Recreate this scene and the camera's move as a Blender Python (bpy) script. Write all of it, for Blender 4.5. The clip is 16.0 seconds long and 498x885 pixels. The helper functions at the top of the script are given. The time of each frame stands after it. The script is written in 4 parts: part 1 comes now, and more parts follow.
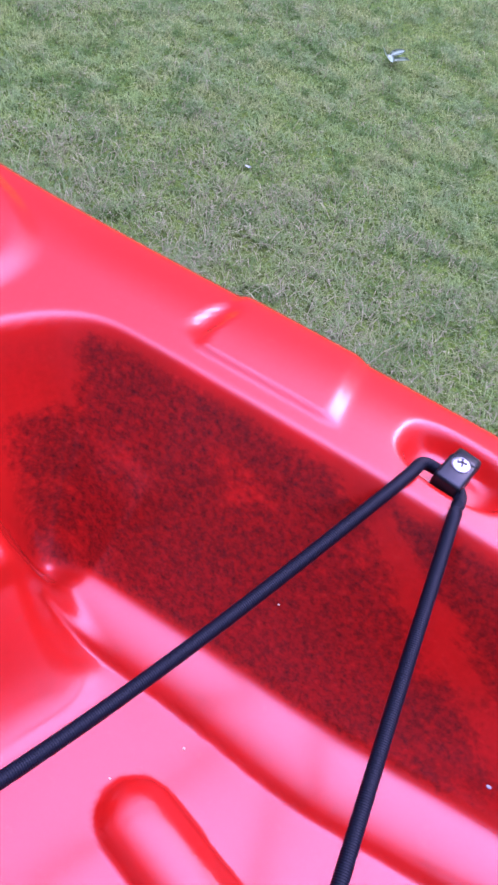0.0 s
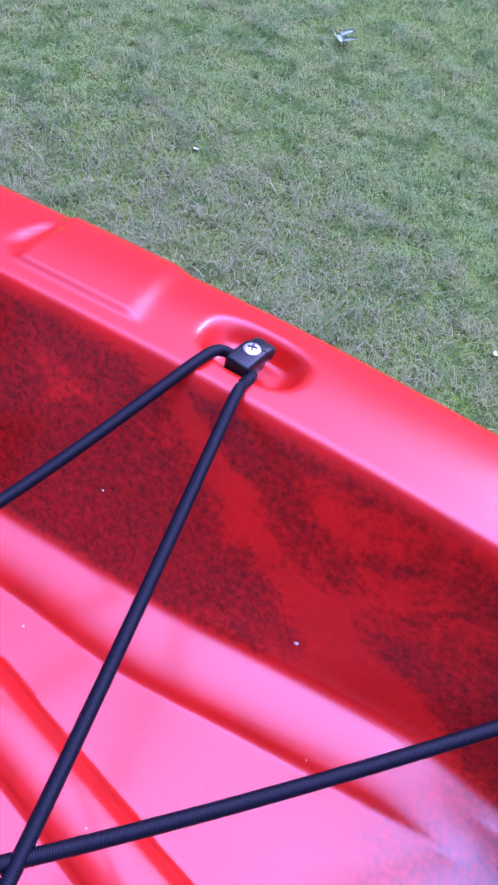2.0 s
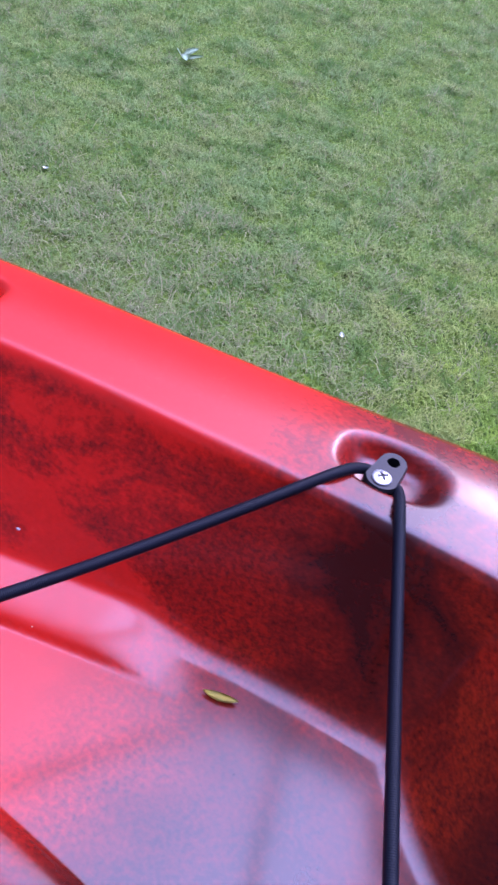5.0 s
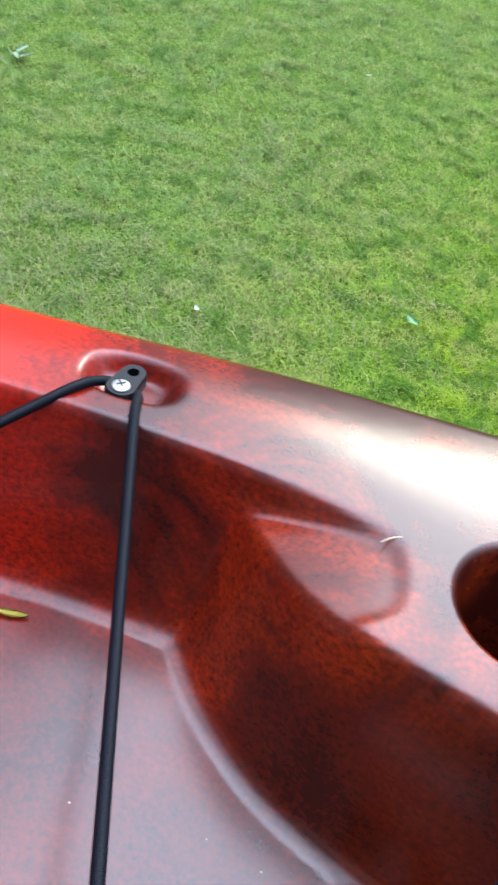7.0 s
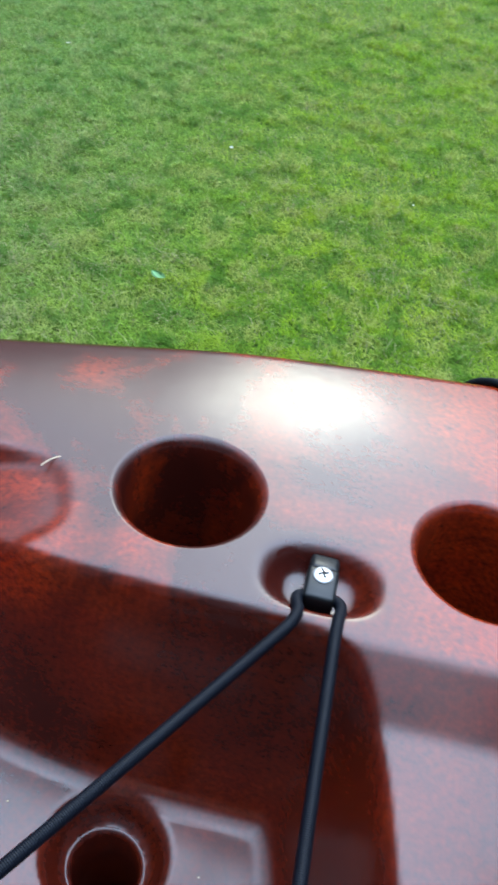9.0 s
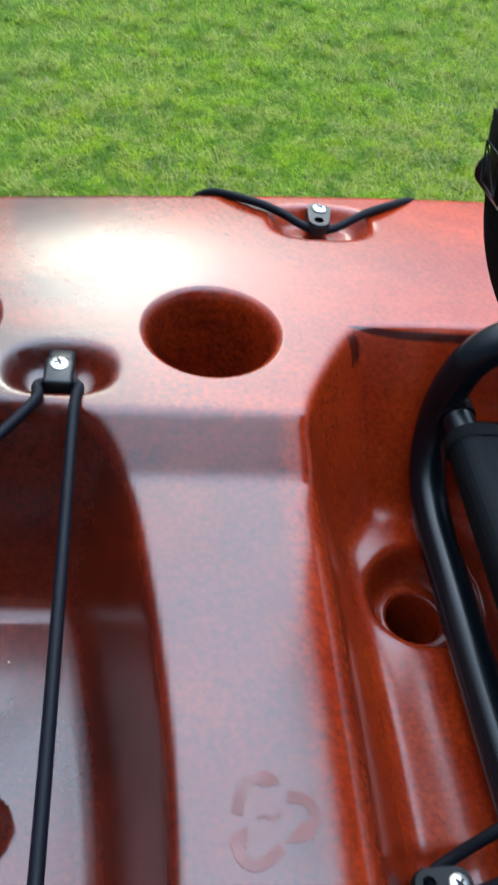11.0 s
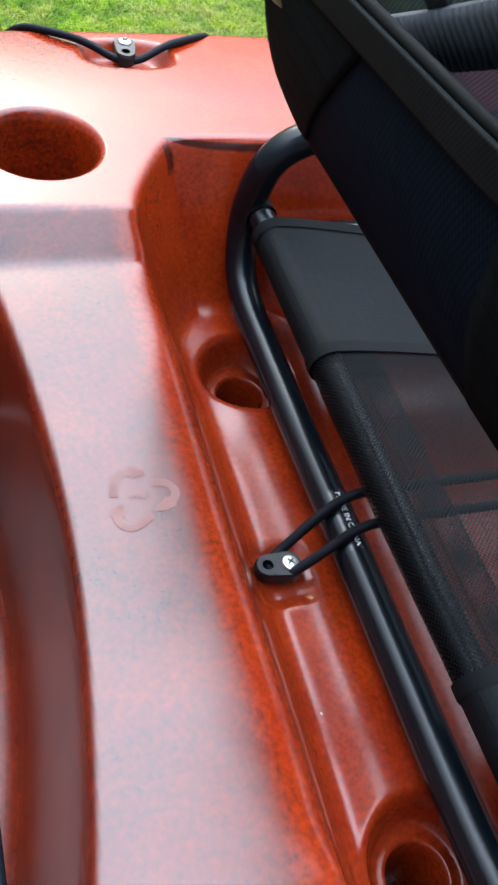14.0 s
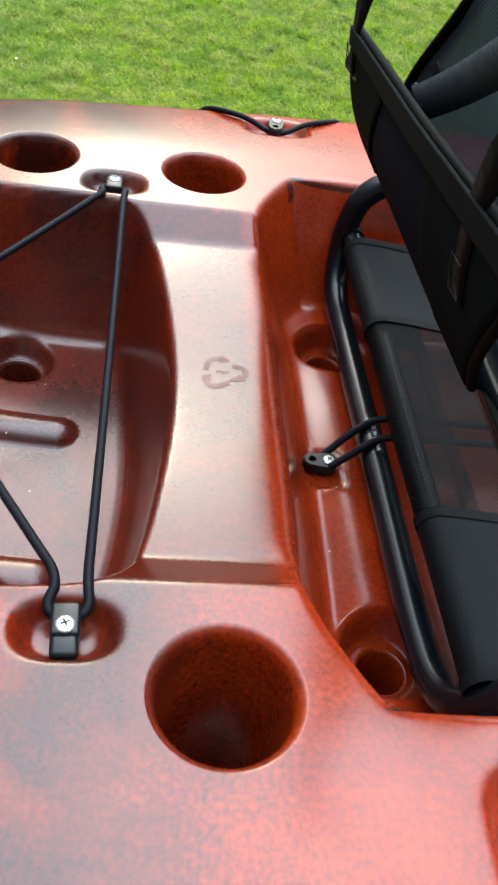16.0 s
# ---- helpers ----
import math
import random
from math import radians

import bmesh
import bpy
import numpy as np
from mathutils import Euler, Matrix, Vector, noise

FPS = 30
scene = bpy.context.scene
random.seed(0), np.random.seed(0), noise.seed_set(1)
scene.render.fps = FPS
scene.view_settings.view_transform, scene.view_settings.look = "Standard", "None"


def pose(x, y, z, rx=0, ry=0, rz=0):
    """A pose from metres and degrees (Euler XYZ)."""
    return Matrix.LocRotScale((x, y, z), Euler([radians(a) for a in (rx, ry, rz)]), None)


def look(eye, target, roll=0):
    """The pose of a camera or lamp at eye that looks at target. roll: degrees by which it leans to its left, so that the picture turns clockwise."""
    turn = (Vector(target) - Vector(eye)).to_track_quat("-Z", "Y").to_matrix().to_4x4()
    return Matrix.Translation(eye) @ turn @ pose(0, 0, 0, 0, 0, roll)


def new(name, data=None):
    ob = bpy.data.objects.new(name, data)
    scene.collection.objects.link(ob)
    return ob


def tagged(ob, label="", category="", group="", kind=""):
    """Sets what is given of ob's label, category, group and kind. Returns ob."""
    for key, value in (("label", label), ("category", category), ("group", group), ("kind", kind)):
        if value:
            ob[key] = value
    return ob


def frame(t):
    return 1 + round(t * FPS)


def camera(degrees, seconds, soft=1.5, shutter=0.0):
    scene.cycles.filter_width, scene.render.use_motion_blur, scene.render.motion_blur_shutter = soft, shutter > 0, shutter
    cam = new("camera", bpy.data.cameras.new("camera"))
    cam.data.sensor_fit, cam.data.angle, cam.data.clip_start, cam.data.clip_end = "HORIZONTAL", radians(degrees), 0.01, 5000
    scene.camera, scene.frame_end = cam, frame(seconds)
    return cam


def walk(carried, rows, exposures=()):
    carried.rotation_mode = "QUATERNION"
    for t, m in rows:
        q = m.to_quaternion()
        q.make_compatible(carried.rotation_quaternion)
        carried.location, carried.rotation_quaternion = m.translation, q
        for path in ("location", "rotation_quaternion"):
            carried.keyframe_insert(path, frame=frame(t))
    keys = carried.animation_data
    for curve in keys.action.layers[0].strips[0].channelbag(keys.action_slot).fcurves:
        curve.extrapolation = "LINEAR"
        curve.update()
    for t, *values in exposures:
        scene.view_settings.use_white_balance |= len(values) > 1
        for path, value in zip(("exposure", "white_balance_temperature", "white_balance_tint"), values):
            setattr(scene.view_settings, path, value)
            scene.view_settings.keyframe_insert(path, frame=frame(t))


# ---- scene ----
cam = camera(32.81, 16.0, soft=2.4, shutter=0.4)
PATH = [
    (0.0, (-0.5145, -0.0610, 1.1189), (-0.7943, 0.3287, 0.6092), 18.13),
    (0.5, (-0.4955, -0.0532, 1.1180), (-0.7680, 0.3392, 0.6064), 17.58),
    (1.0, (-0.4704, -0.0500, 1.1233), (-0.7409, 0.3440, 0.6119), 17.37),
    (1.5, (-0.4394, -0.0430, 1.1276), (-0.7128, 0.3491, 0.6162), 16.75),
    (2.0, (-0.4024, -0.0347, 1.1302), (-0.6802, 0.3547, 0.6192), 15.50),
    (2.5, (-0.3807, -0.0337, 1.1337), (-0.6621, 0.3537, 0.6230), 15.12),
    (3.0, (-0.3448, -0.0263, 1.1372), (-0.6261, 0.3630, 0.6281), 14.57),
    (3.5, (-0.3131, -0.0245, 1.1457), (-0.5813, 0.3797, 0.6411), 14.08),
    (4.0, (-0.2909, -0.0238, 1.1503), (-0.5513, 0.3962, 0.6544), 14.46),
    (6.5, (-0.1573, -0.0235, 1.1595), (-0.3636, 0.4428, 0.6799), 12.27),
    (7.0, (-0.1287, -0.0242, 1.1639), (-0.3128, 0.4540, 0.6871), 11.86),
    (7.5, (-0.1005, -0.0216, 1.1632), (-0.2476, 0.4720, 0.6892), 11.79),
    (8.0, (-0.0757, -0.0209, 1.1673), (-0.1889, 0.4853, 0.6973), 11.11),
    (8.5, (-0.0475, -0.0243, 1.1719), (-0.1301, 0.4877, 0.7018), 9.98),
    (9.0, (-0.0256, -0.0292, 1.1717), (-0.0669, 0.4850, 0.6986), 8.90),
    (9.5, (0.0028, -0.0479, 1.1702), (-0.0039, 0.4648, 0.6937), 7.24),
    (10.0, (0.0353, -0.0759, 1.1751), (0.0597, 0.4397, 0.7022), 5.55),
    (12.5, (0.0439, -0.1421, 1.1268), (0.2346, 0.2495, 0.5788), 21.47),
    (13.0, (0.0367, -0.1595, 1.1387), (0.2437, 0.2305, 0.5955), 21.39),
    (13.5, (0.0260, -0.1893, 1.1521), (0.2368, 0.2038, 0.6126), 19.59),
    (14.0, (0.0098, -0.2332, 1.1681), (0.2417, 0.1613, 0.6384), 17.96),
    (14.5, (0.0060, -0.2825, 1.1853), (0.2364, 0.1204, 0.6613), 14.72),
    (15.0, (0.0215, -0.3574, 1.1958), (0.1812, 0.0945, 0.6856), 11.88),
    (15.5, (0.0175, -0.4457, 1.2190), (0.1475, 0.0300, 0.7222), 12.20),
    (16.0, (0.0268, -0.5136, 1.2389), (0.1272, -0.0188, 0.7541), 11.61),
]
walk(cam, [(t, look(eye, target, roll)) for t, eye, target, roll in PATH],
     exposures=[(0.0, 2.9, 5800, 68), (1.0, 2.9, 5350, 74), (2.5, 2.9, 5250, 70), (4.2, 2.72, 4900, 64), (6.4, 3.15, 8000, 18), (7.2, 3.03, 7450, 2), (10.2, 2.68, 6850, -4),
                (12.3, 3.2, 8400, 2), (13.5, 3.26, 7700, 0), (14.5, 3.42, 8500, 2), (15.2, 3.1, 7800, 0), (16.0, 3.0, 8900, 0)])

# ---- light: soft overcast daylight ----
SUN_EL, SUN_AZ = radians(32), radians(-2)
world = bpy.data.worlds.new("sky")
scene.world = world
world.use_nodes = True
wt = world.node_tree
sky = wt.nodes.new("ShaderNodeTexSky")
sky.sky_type = "NISHITA"
sky.sun_disc = False
sky.sun_elevation, sky.sun_rotation = SUN_EL, SUN_AZ
sky.air_density, sky.dust_density, sky.ozone_density = 1.0, 4.0, 1.0
hsv = wt.nodes.new("ShaderNodeHueSaturation")
hsv.inputs["Saturation"].default_value = 0.45
wt.links.new(sky.outputs[0], hsv.inputs["Color"])
# an overcast sky: brighter overhead and on the sun's side than at the horizon
tcw = wt.nodes.new("ShaderNodeTexCoord")
tilt = wt.nodes.new("ShaderNodeVectorMath")
tilt.operation = "DOT_PRODUCT"
tilt.inputs[1].default_value = (0.13, 0.14, 0.98)
wt.links.new(tcw.outputs["Generated"], tilt.inputs[0])
above = wt.nodes.new("ShaderNodeClamp")
wt.links.new(tilt.outputs["Value"], above.inputs[0])
steep = wt.nodes.new("ShaderNodeMath")
steep.operation = "POWER"
steep.inputs[1].default_value = 3.8
wt.links.new(above.outputs[0], steep.inputs[0])
up = wt.nodes.new("ShaderNodeMath")
up.operation = "MULTIPLY_ADD"
up.inputs[1].default_value, up.inputs[2].default_value = 1.74, 0.05
wt.links.new(steep.outputs[0], up.inputs[0])
# the clouds glow where the sun stands behind them
toward = wt.nodes.new("ShaderNodeVectorMath")
toward.operation = "DOT_PRODUCT"
toward.inputs[1].default_value = (0.045, 0.825, 0.563)
wt.links.new(tcw.outputs["Generated"], toward.inputs[0])
near_sun = wt.nodes.new("ShaderNodeClamp")
wt.links.new(toward.outputs["Value"], near_sun.inputs[0])
lobe = wt.nodes.new("ShaderNodeMath")
lobe.operation = "POWER"
lobe.inputs[1].default_value = 62.0
wt.links.new(near_sun.outputs[0], lobe.inputs[0])
# and thin out to a paler stretch above it
over = wt.nodes.new("ShaderNodeVectorMath")
over.operation = "DOT_PRODUCT"
over.inputs[1].default_value = (0.133, 0.610, 0.781)
wt.links.new(tcw.outputs["Generated"], over.inputs[0])
thinner = wt.nodes.new("ShaderNodeClamp")
wt.links.new(over.outputs["Value"], thinner.inputs[0])
pale = wt.nodes.new("ShaderNodeMath")
pale.operation = "POWER"
pale.inputs[1].default_value = 16.0
wt.links.new(thinner.outputs[0], pale.inputs[0])
cloudy = wt.nodes.new("ShaderNodeMix")
cloudy.data_type = "RGBA"
cloudy.inputs[0].default_value = 0.75
cloudy.inputs[7].default_value = (6.7, 8.6, 13.4, 1)
wt.links.new(hsv.outputs[0], cloudy.inputs[6])
dim = wt.nodes.new("ShaderNodeMix")
dim.data_type, dim.blend_type = "RGBA", "MULTIPLY"
dim.inputs[0].default_value = 1.0
wt.links.new(cloudy.outputs[2], dim.inputs[6])
wt.links.new(up.outputs[0], dim.inputs[7])
glow = wt.nodes.new("ShaderNodeMix")
glow.data_type, glow.blend_type = "RGBA", "ADD"
glow.clamp_result = False
glow.inputs[7].default_value = (8.0, 8.9, 10.6, 1)
wt.links.new(lobe.outputs[0], glow.inputs[0])
haze = wt.nodes.new("ShaderNodeMix")
haze.data_type, haze.blend_type = "RGBA", "ADD"
haze.clamp_result = False
haze.inputs[7].default_value = (3.2, 3.8, 5.9, 1)
wt.links.new(pale.outputs[0], haze.inputs[0])
wt.links.new(dim.outputs[2], haze.inputs[6])
wt.links.new(haze.outputs[2], glow.inputs[6])
wt.links.new(glow.outputs[2], wt.nodes["Background"].inputs[0])
wt.nodes["Background"].inputs[1].default_value = 0.097
sun = new("sun", bpy.data.lights.new("sun", "SUN"))
sun.data.energy, sun.data.angle, sun.data.color = 0.065, radians(12), (1.0, 0.97, 0.92)
sun.matrix_world = look((0, 0, 0), (-math.sin(SUN_AZ) * math.cos(SUN_EL), -math.cos(SUN_AZ) * math.cos(SUN_EL), -math.sin(SUN_EL)))

DECK = 0.832          # height of the side decks over the lawn


# ---- materials ----
class Nodes:
    """A small helper that builds a node material."""

    def __init__(self, name):
        self.m = bpy.data.materials.new(name)
        self.m.use_nodes = True
        self.t = self.m.node_tree
        self.b = self.t.nodes["Principled BSDF"]
        self.tc = self.t.nodes.new("ShaderNodeTexCoord")

    def put(self, socket, value):
        if isinstance(value, bpy.types.NodeSocket):
            self.t.links.new(value, socket)
        elif isinstance(value, tuple) and len(value) == 3 and socket.type == "RGBA":
            socket.default_value = (*value, 1)
        else:
            socket.default_value = value

    def node(self, kind, out=0, props=(), **ins):
        n = self.t.nodes.new(kind)
        for k, v in props:
            if k == "operation":
                n.operation = v
            elif k == "data_type":
                n.data_type = v
            elif k == "blend_type":
                n.blend_type = v
            elif k == "interpolation_type":
                n.interpolation_type = v
            elif k == "feature":
                n.feature = v
        for k, v in ins.items():
            key = int(k[1:]) if k[0] == "i" and k[1:].isdigit() else k.replace("_", " ")
            self.put(n.inputs[key], v)
        return n.outputs[out]

    def noise(self, scale, detail=4.0, rough=0.55, vec=None, distortion=0.0):
        return self.node("ShaderNodeTexNoise", 0, Vector=vec or self.tc.outputs["Object"], Scale=scale, Detail=detail, Roughness=rough, Distortion=distortion)

    def math(self, op, a, b=0.0, c=0.0):
        return self.node("ShaderNodeMath", 0, (("operation", op),), i0=a, i1=b, i2=c)

    def ramp(self, v, lo, hi, a=0.0, b=1.0):
        return self.node("ShaderNodeMapRange", 0, (("interpolation_type", "SMOOTHSTEP"),), Value=v, From_Min=lo, From_Max=hi, To_Min=a, To_Max=b)

    def mix(self, f, a, b, blend="MIX"):
        n = self.t.nodes.new("ShaderNodeMix")
        n.data_type, n.blend_type = "RGBA", blend
        self.put(n.inputs[0], f)
        self.put(n.inputs[6], a)
        self.put(n.inputs[7], b)
        return n.outputs[2]

    def bump(self, h, strength, dist, normal=None):
        n = self.t.nodes.new("ShaderNodeBump")
        n.inputs["Strength"].default_value, n.inputs["Distance"].default_value = strength, dist
        self.put(n.inputs["Height"], h)
        if normal:
            self.put(n.inputs["Normal"], normal)
        return n.outputs[0]

    def set(self, **ins):
        for k, v in ins.items():
            self.put(self.b.inputs[k.replace("_", " ")], v)
        return self.m


def scaled(k, vec, s):
    return k.node("ShaderNodeMapping", 0, Vector=vec, Scale=s)


def plastic_hull():
    """Rotomoulded polyethylene: red with black pigment swirled in, denser amidships."""
    k = Nodes("marbled_polyethylene")
    ob = k.tc.outputs["Object"]
    xyz = k.t.nodes.new("ShaderNodeSeparateXYZ")
    k.put(xyz.inputs[0], ob)
    x = xyz.outputs[0]
    ay = k.math("ABSOLUTE", xyz.outputs[1])
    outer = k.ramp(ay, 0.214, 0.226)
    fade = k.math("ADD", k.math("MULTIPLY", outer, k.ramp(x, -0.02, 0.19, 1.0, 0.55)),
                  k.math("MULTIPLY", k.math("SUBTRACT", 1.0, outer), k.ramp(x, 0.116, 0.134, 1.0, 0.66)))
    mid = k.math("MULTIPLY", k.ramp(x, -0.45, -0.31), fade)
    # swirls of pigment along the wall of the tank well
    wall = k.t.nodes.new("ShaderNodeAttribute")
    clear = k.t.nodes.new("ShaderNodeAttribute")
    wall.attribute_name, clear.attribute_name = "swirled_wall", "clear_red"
    cloud = k.noise(8.0, 6.0, 0.6, distortion=0.6)
    swirl = k.noise(17.0, 9.0, 0.68, vec=scaled(k, ob, (0.8, 1.0, 1.25)), distortion=0.5)
    grain = k.noise(300.0, 3.0, 0.65)
    fine = k.noise(150.0, 3.0, 0.55)
    speck = k.math("MULTIPLY_ADD", grain, 0.8, k.math("MULTIPLY", fine, 0.2))
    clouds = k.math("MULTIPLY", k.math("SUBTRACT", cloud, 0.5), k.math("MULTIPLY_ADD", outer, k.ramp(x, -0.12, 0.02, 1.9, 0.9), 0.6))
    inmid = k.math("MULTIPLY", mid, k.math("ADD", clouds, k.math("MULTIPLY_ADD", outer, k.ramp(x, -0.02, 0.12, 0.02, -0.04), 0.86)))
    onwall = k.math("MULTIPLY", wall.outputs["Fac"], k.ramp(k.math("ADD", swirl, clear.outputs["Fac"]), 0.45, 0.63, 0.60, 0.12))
    # cockpit lip's dark reflection painted as a line, with a black corner smear
    rim = k.math("MULTIPLY", k.ramp(k.math("ABSOLUTE", k.math("SUBTRACT", ay, 0.2965)), 0.0006, 0.0026, 1.0, 0.0), k.math("MULTIPLY", k.ramp(x, 0.160, 0.182), k.ramp(x, 0.36, 0.42, 1.0, 0.0)))
    spot = k.math("ADD", k.math("ABSOLUTE", k.math("SUBTRACT", x, 0.178)), k.math("ABSOLUTE", k.math("SUBTRACT", ay, 0.288)))
    rim = k.math("MAXIMUM", rim, k.ramp(k.math("MULTIPLY_ADD", fine, 0.006, spot), 0.007, 0.014, 0.9, 0.0))
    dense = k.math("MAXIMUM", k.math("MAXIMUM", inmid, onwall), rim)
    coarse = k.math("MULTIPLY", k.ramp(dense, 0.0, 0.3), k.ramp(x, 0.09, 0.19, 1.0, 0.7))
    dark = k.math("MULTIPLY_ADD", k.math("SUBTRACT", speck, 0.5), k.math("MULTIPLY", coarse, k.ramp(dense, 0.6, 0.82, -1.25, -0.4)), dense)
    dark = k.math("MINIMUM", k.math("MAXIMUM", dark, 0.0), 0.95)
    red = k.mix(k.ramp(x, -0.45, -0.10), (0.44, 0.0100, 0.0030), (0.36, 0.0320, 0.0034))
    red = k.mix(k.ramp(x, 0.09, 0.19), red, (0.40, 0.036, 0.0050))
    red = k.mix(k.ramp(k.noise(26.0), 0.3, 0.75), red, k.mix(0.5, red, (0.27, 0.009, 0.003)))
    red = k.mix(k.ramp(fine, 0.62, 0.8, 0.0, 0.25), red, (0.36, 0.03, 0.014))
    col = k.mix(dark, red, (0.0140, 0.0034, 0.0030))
    rough = k.math("ADD", k.ramp(k.noise(14.0), 0.3, 0.7, 0.17, 0.23), k.ramp(fine, 0.4, 0.7, 0.0, 0.04))
    n1 = k.bump(k.noise(90.0, 2.0), 0.06, 0.0014)
    n2 = k.bump(k.noise(700.0, 2.0), 0.03, 0.0005, n1)
    return k.set(Base_Color=col, Roughness=rough, Normal=n2, Specular_IOR_Level=0.45)


def flat_plastic(name, col, rough, metallic=0.0, grain=500.0, strength=0.12):
    k = Nodes(name)
    c = k.mix(k.ramp(k.noise(60.0), 0.3, 0.7), col, tuple(v * 0.75 for v in col))
    r = k.ramp(k.noise(90.0), 0.3, 0.7, rough * 0.85, rough * 1.15)
    return k.set(Base_Color=c, Roughness=r, Metallic=metallic, Normal=k.bump(k.noise(grain, 2.0), strength, 0.0005))


def braided(name, col):
    """Woven sheath of a shock cord; the braid runs along U."""
    k = Nodes(name)
    uv = k.tc.outputs["UV"]
    w = k.node("ShaderNodeTexWave", 1, Vector=scaled(k, uv, (1.0, 0.0012, 1.0)), Scale=330.0, Distortion=0.3)
    c = k.mix(k.ramp(w, 0.2, 0.8), tuple(v * 0.6 for v in col), col)
    return k.set(Base_Color=c, Roughness=0.5, Normal=k.bump(w, 0.4, 0.0005), Specular_IOR_Level=0.12)


def cloth(name, col, pitch, see=0.0, rough=0.8, spec=0.1, net=False):
    """Woven synthetic cloth with a square weave of the given pitch; see: how open the mesh is."""
    k = Nodes(name)
    ob = k.tc.outputs["Object"]
    f = 6.2832 / pitch
    xyz = k.t.nodes.new("ShaderNodeSeparateXYZ")
    k.put(xyz.inputs[0], ob)
    a = k.math("SINE", k.math("MULTIPLY", k.math("ADD", xyz.outputs[0], k.math("MULTIPLY", xyz.outputs[2], 0.7)), f))
    b = k.math("SINE", k.math("MULTIPLY", xyz.outputs[1], f))
    weave = k.math("MULTIPLY_ADD", k.math("MULTIPLY", a, b), 0.5, 0.5)
    if not see and not net:
        weave = k.math("MAXIMUM", k.ramp(a, 0.86, 1.0), k.ramp(b, 0.86, 1.0))
        weave = k.math("MULTIPLY_ADD", k.noise(900.0, 2.0), 0.4, k.math("MULTIPLY", weave, 0.6))
    c = k.mix(weave, tuple(v * (0.4 if net else 1.25) for v in col), tuple(v * (1.6 if net else 0.5) for v in col))
    c = k.mix(k.ramp(k.noise(40.0), 0.35, 0.7, 0.0, 0.4), c, tuple(v * 0.6 for v in col))
    wr = k.bump(k.noise(22.0, 3.0), 0.25, 0.005)
    m = k.set(Base_Color=c, Roughness=rough, Normal=k.bump(weave, 0.22, pitch * 0.2, wr), Specular_IOR_Level=spec)
    if see:
        open_ = k.math("MULTIPLY", k.ramp(weave, 0.45, 0.6), see)
        k.put(k.b.inputs["Alpha"], k.math("SUBTRACT", 1.0, open_))
    return m


def lawn_soil():
    k = Nodes("lawn_ground")
    g = k.tc.outputs["Object"]
    n = k.noise(1.6, 5.0, 0.6, vec=g)
    f = k.noise(60.0, 4.0, 0.65, vec=g)
    c = k.mix(k.ramp(f, 0.35, 0.65), (0.028, 0.058, 0.006), (0.090, 0.145, 0.014))
    c = k.mix(k.ramp(n, 0.45, 0.7, 0.0, 0.4), c, (0.080, 0.092, 0.022))
    return k.set(Base_Color=c, Roughness=0.95, Specular_IOR_Level=0.12, Normal=k.bump(f, 0.8, 0.01))


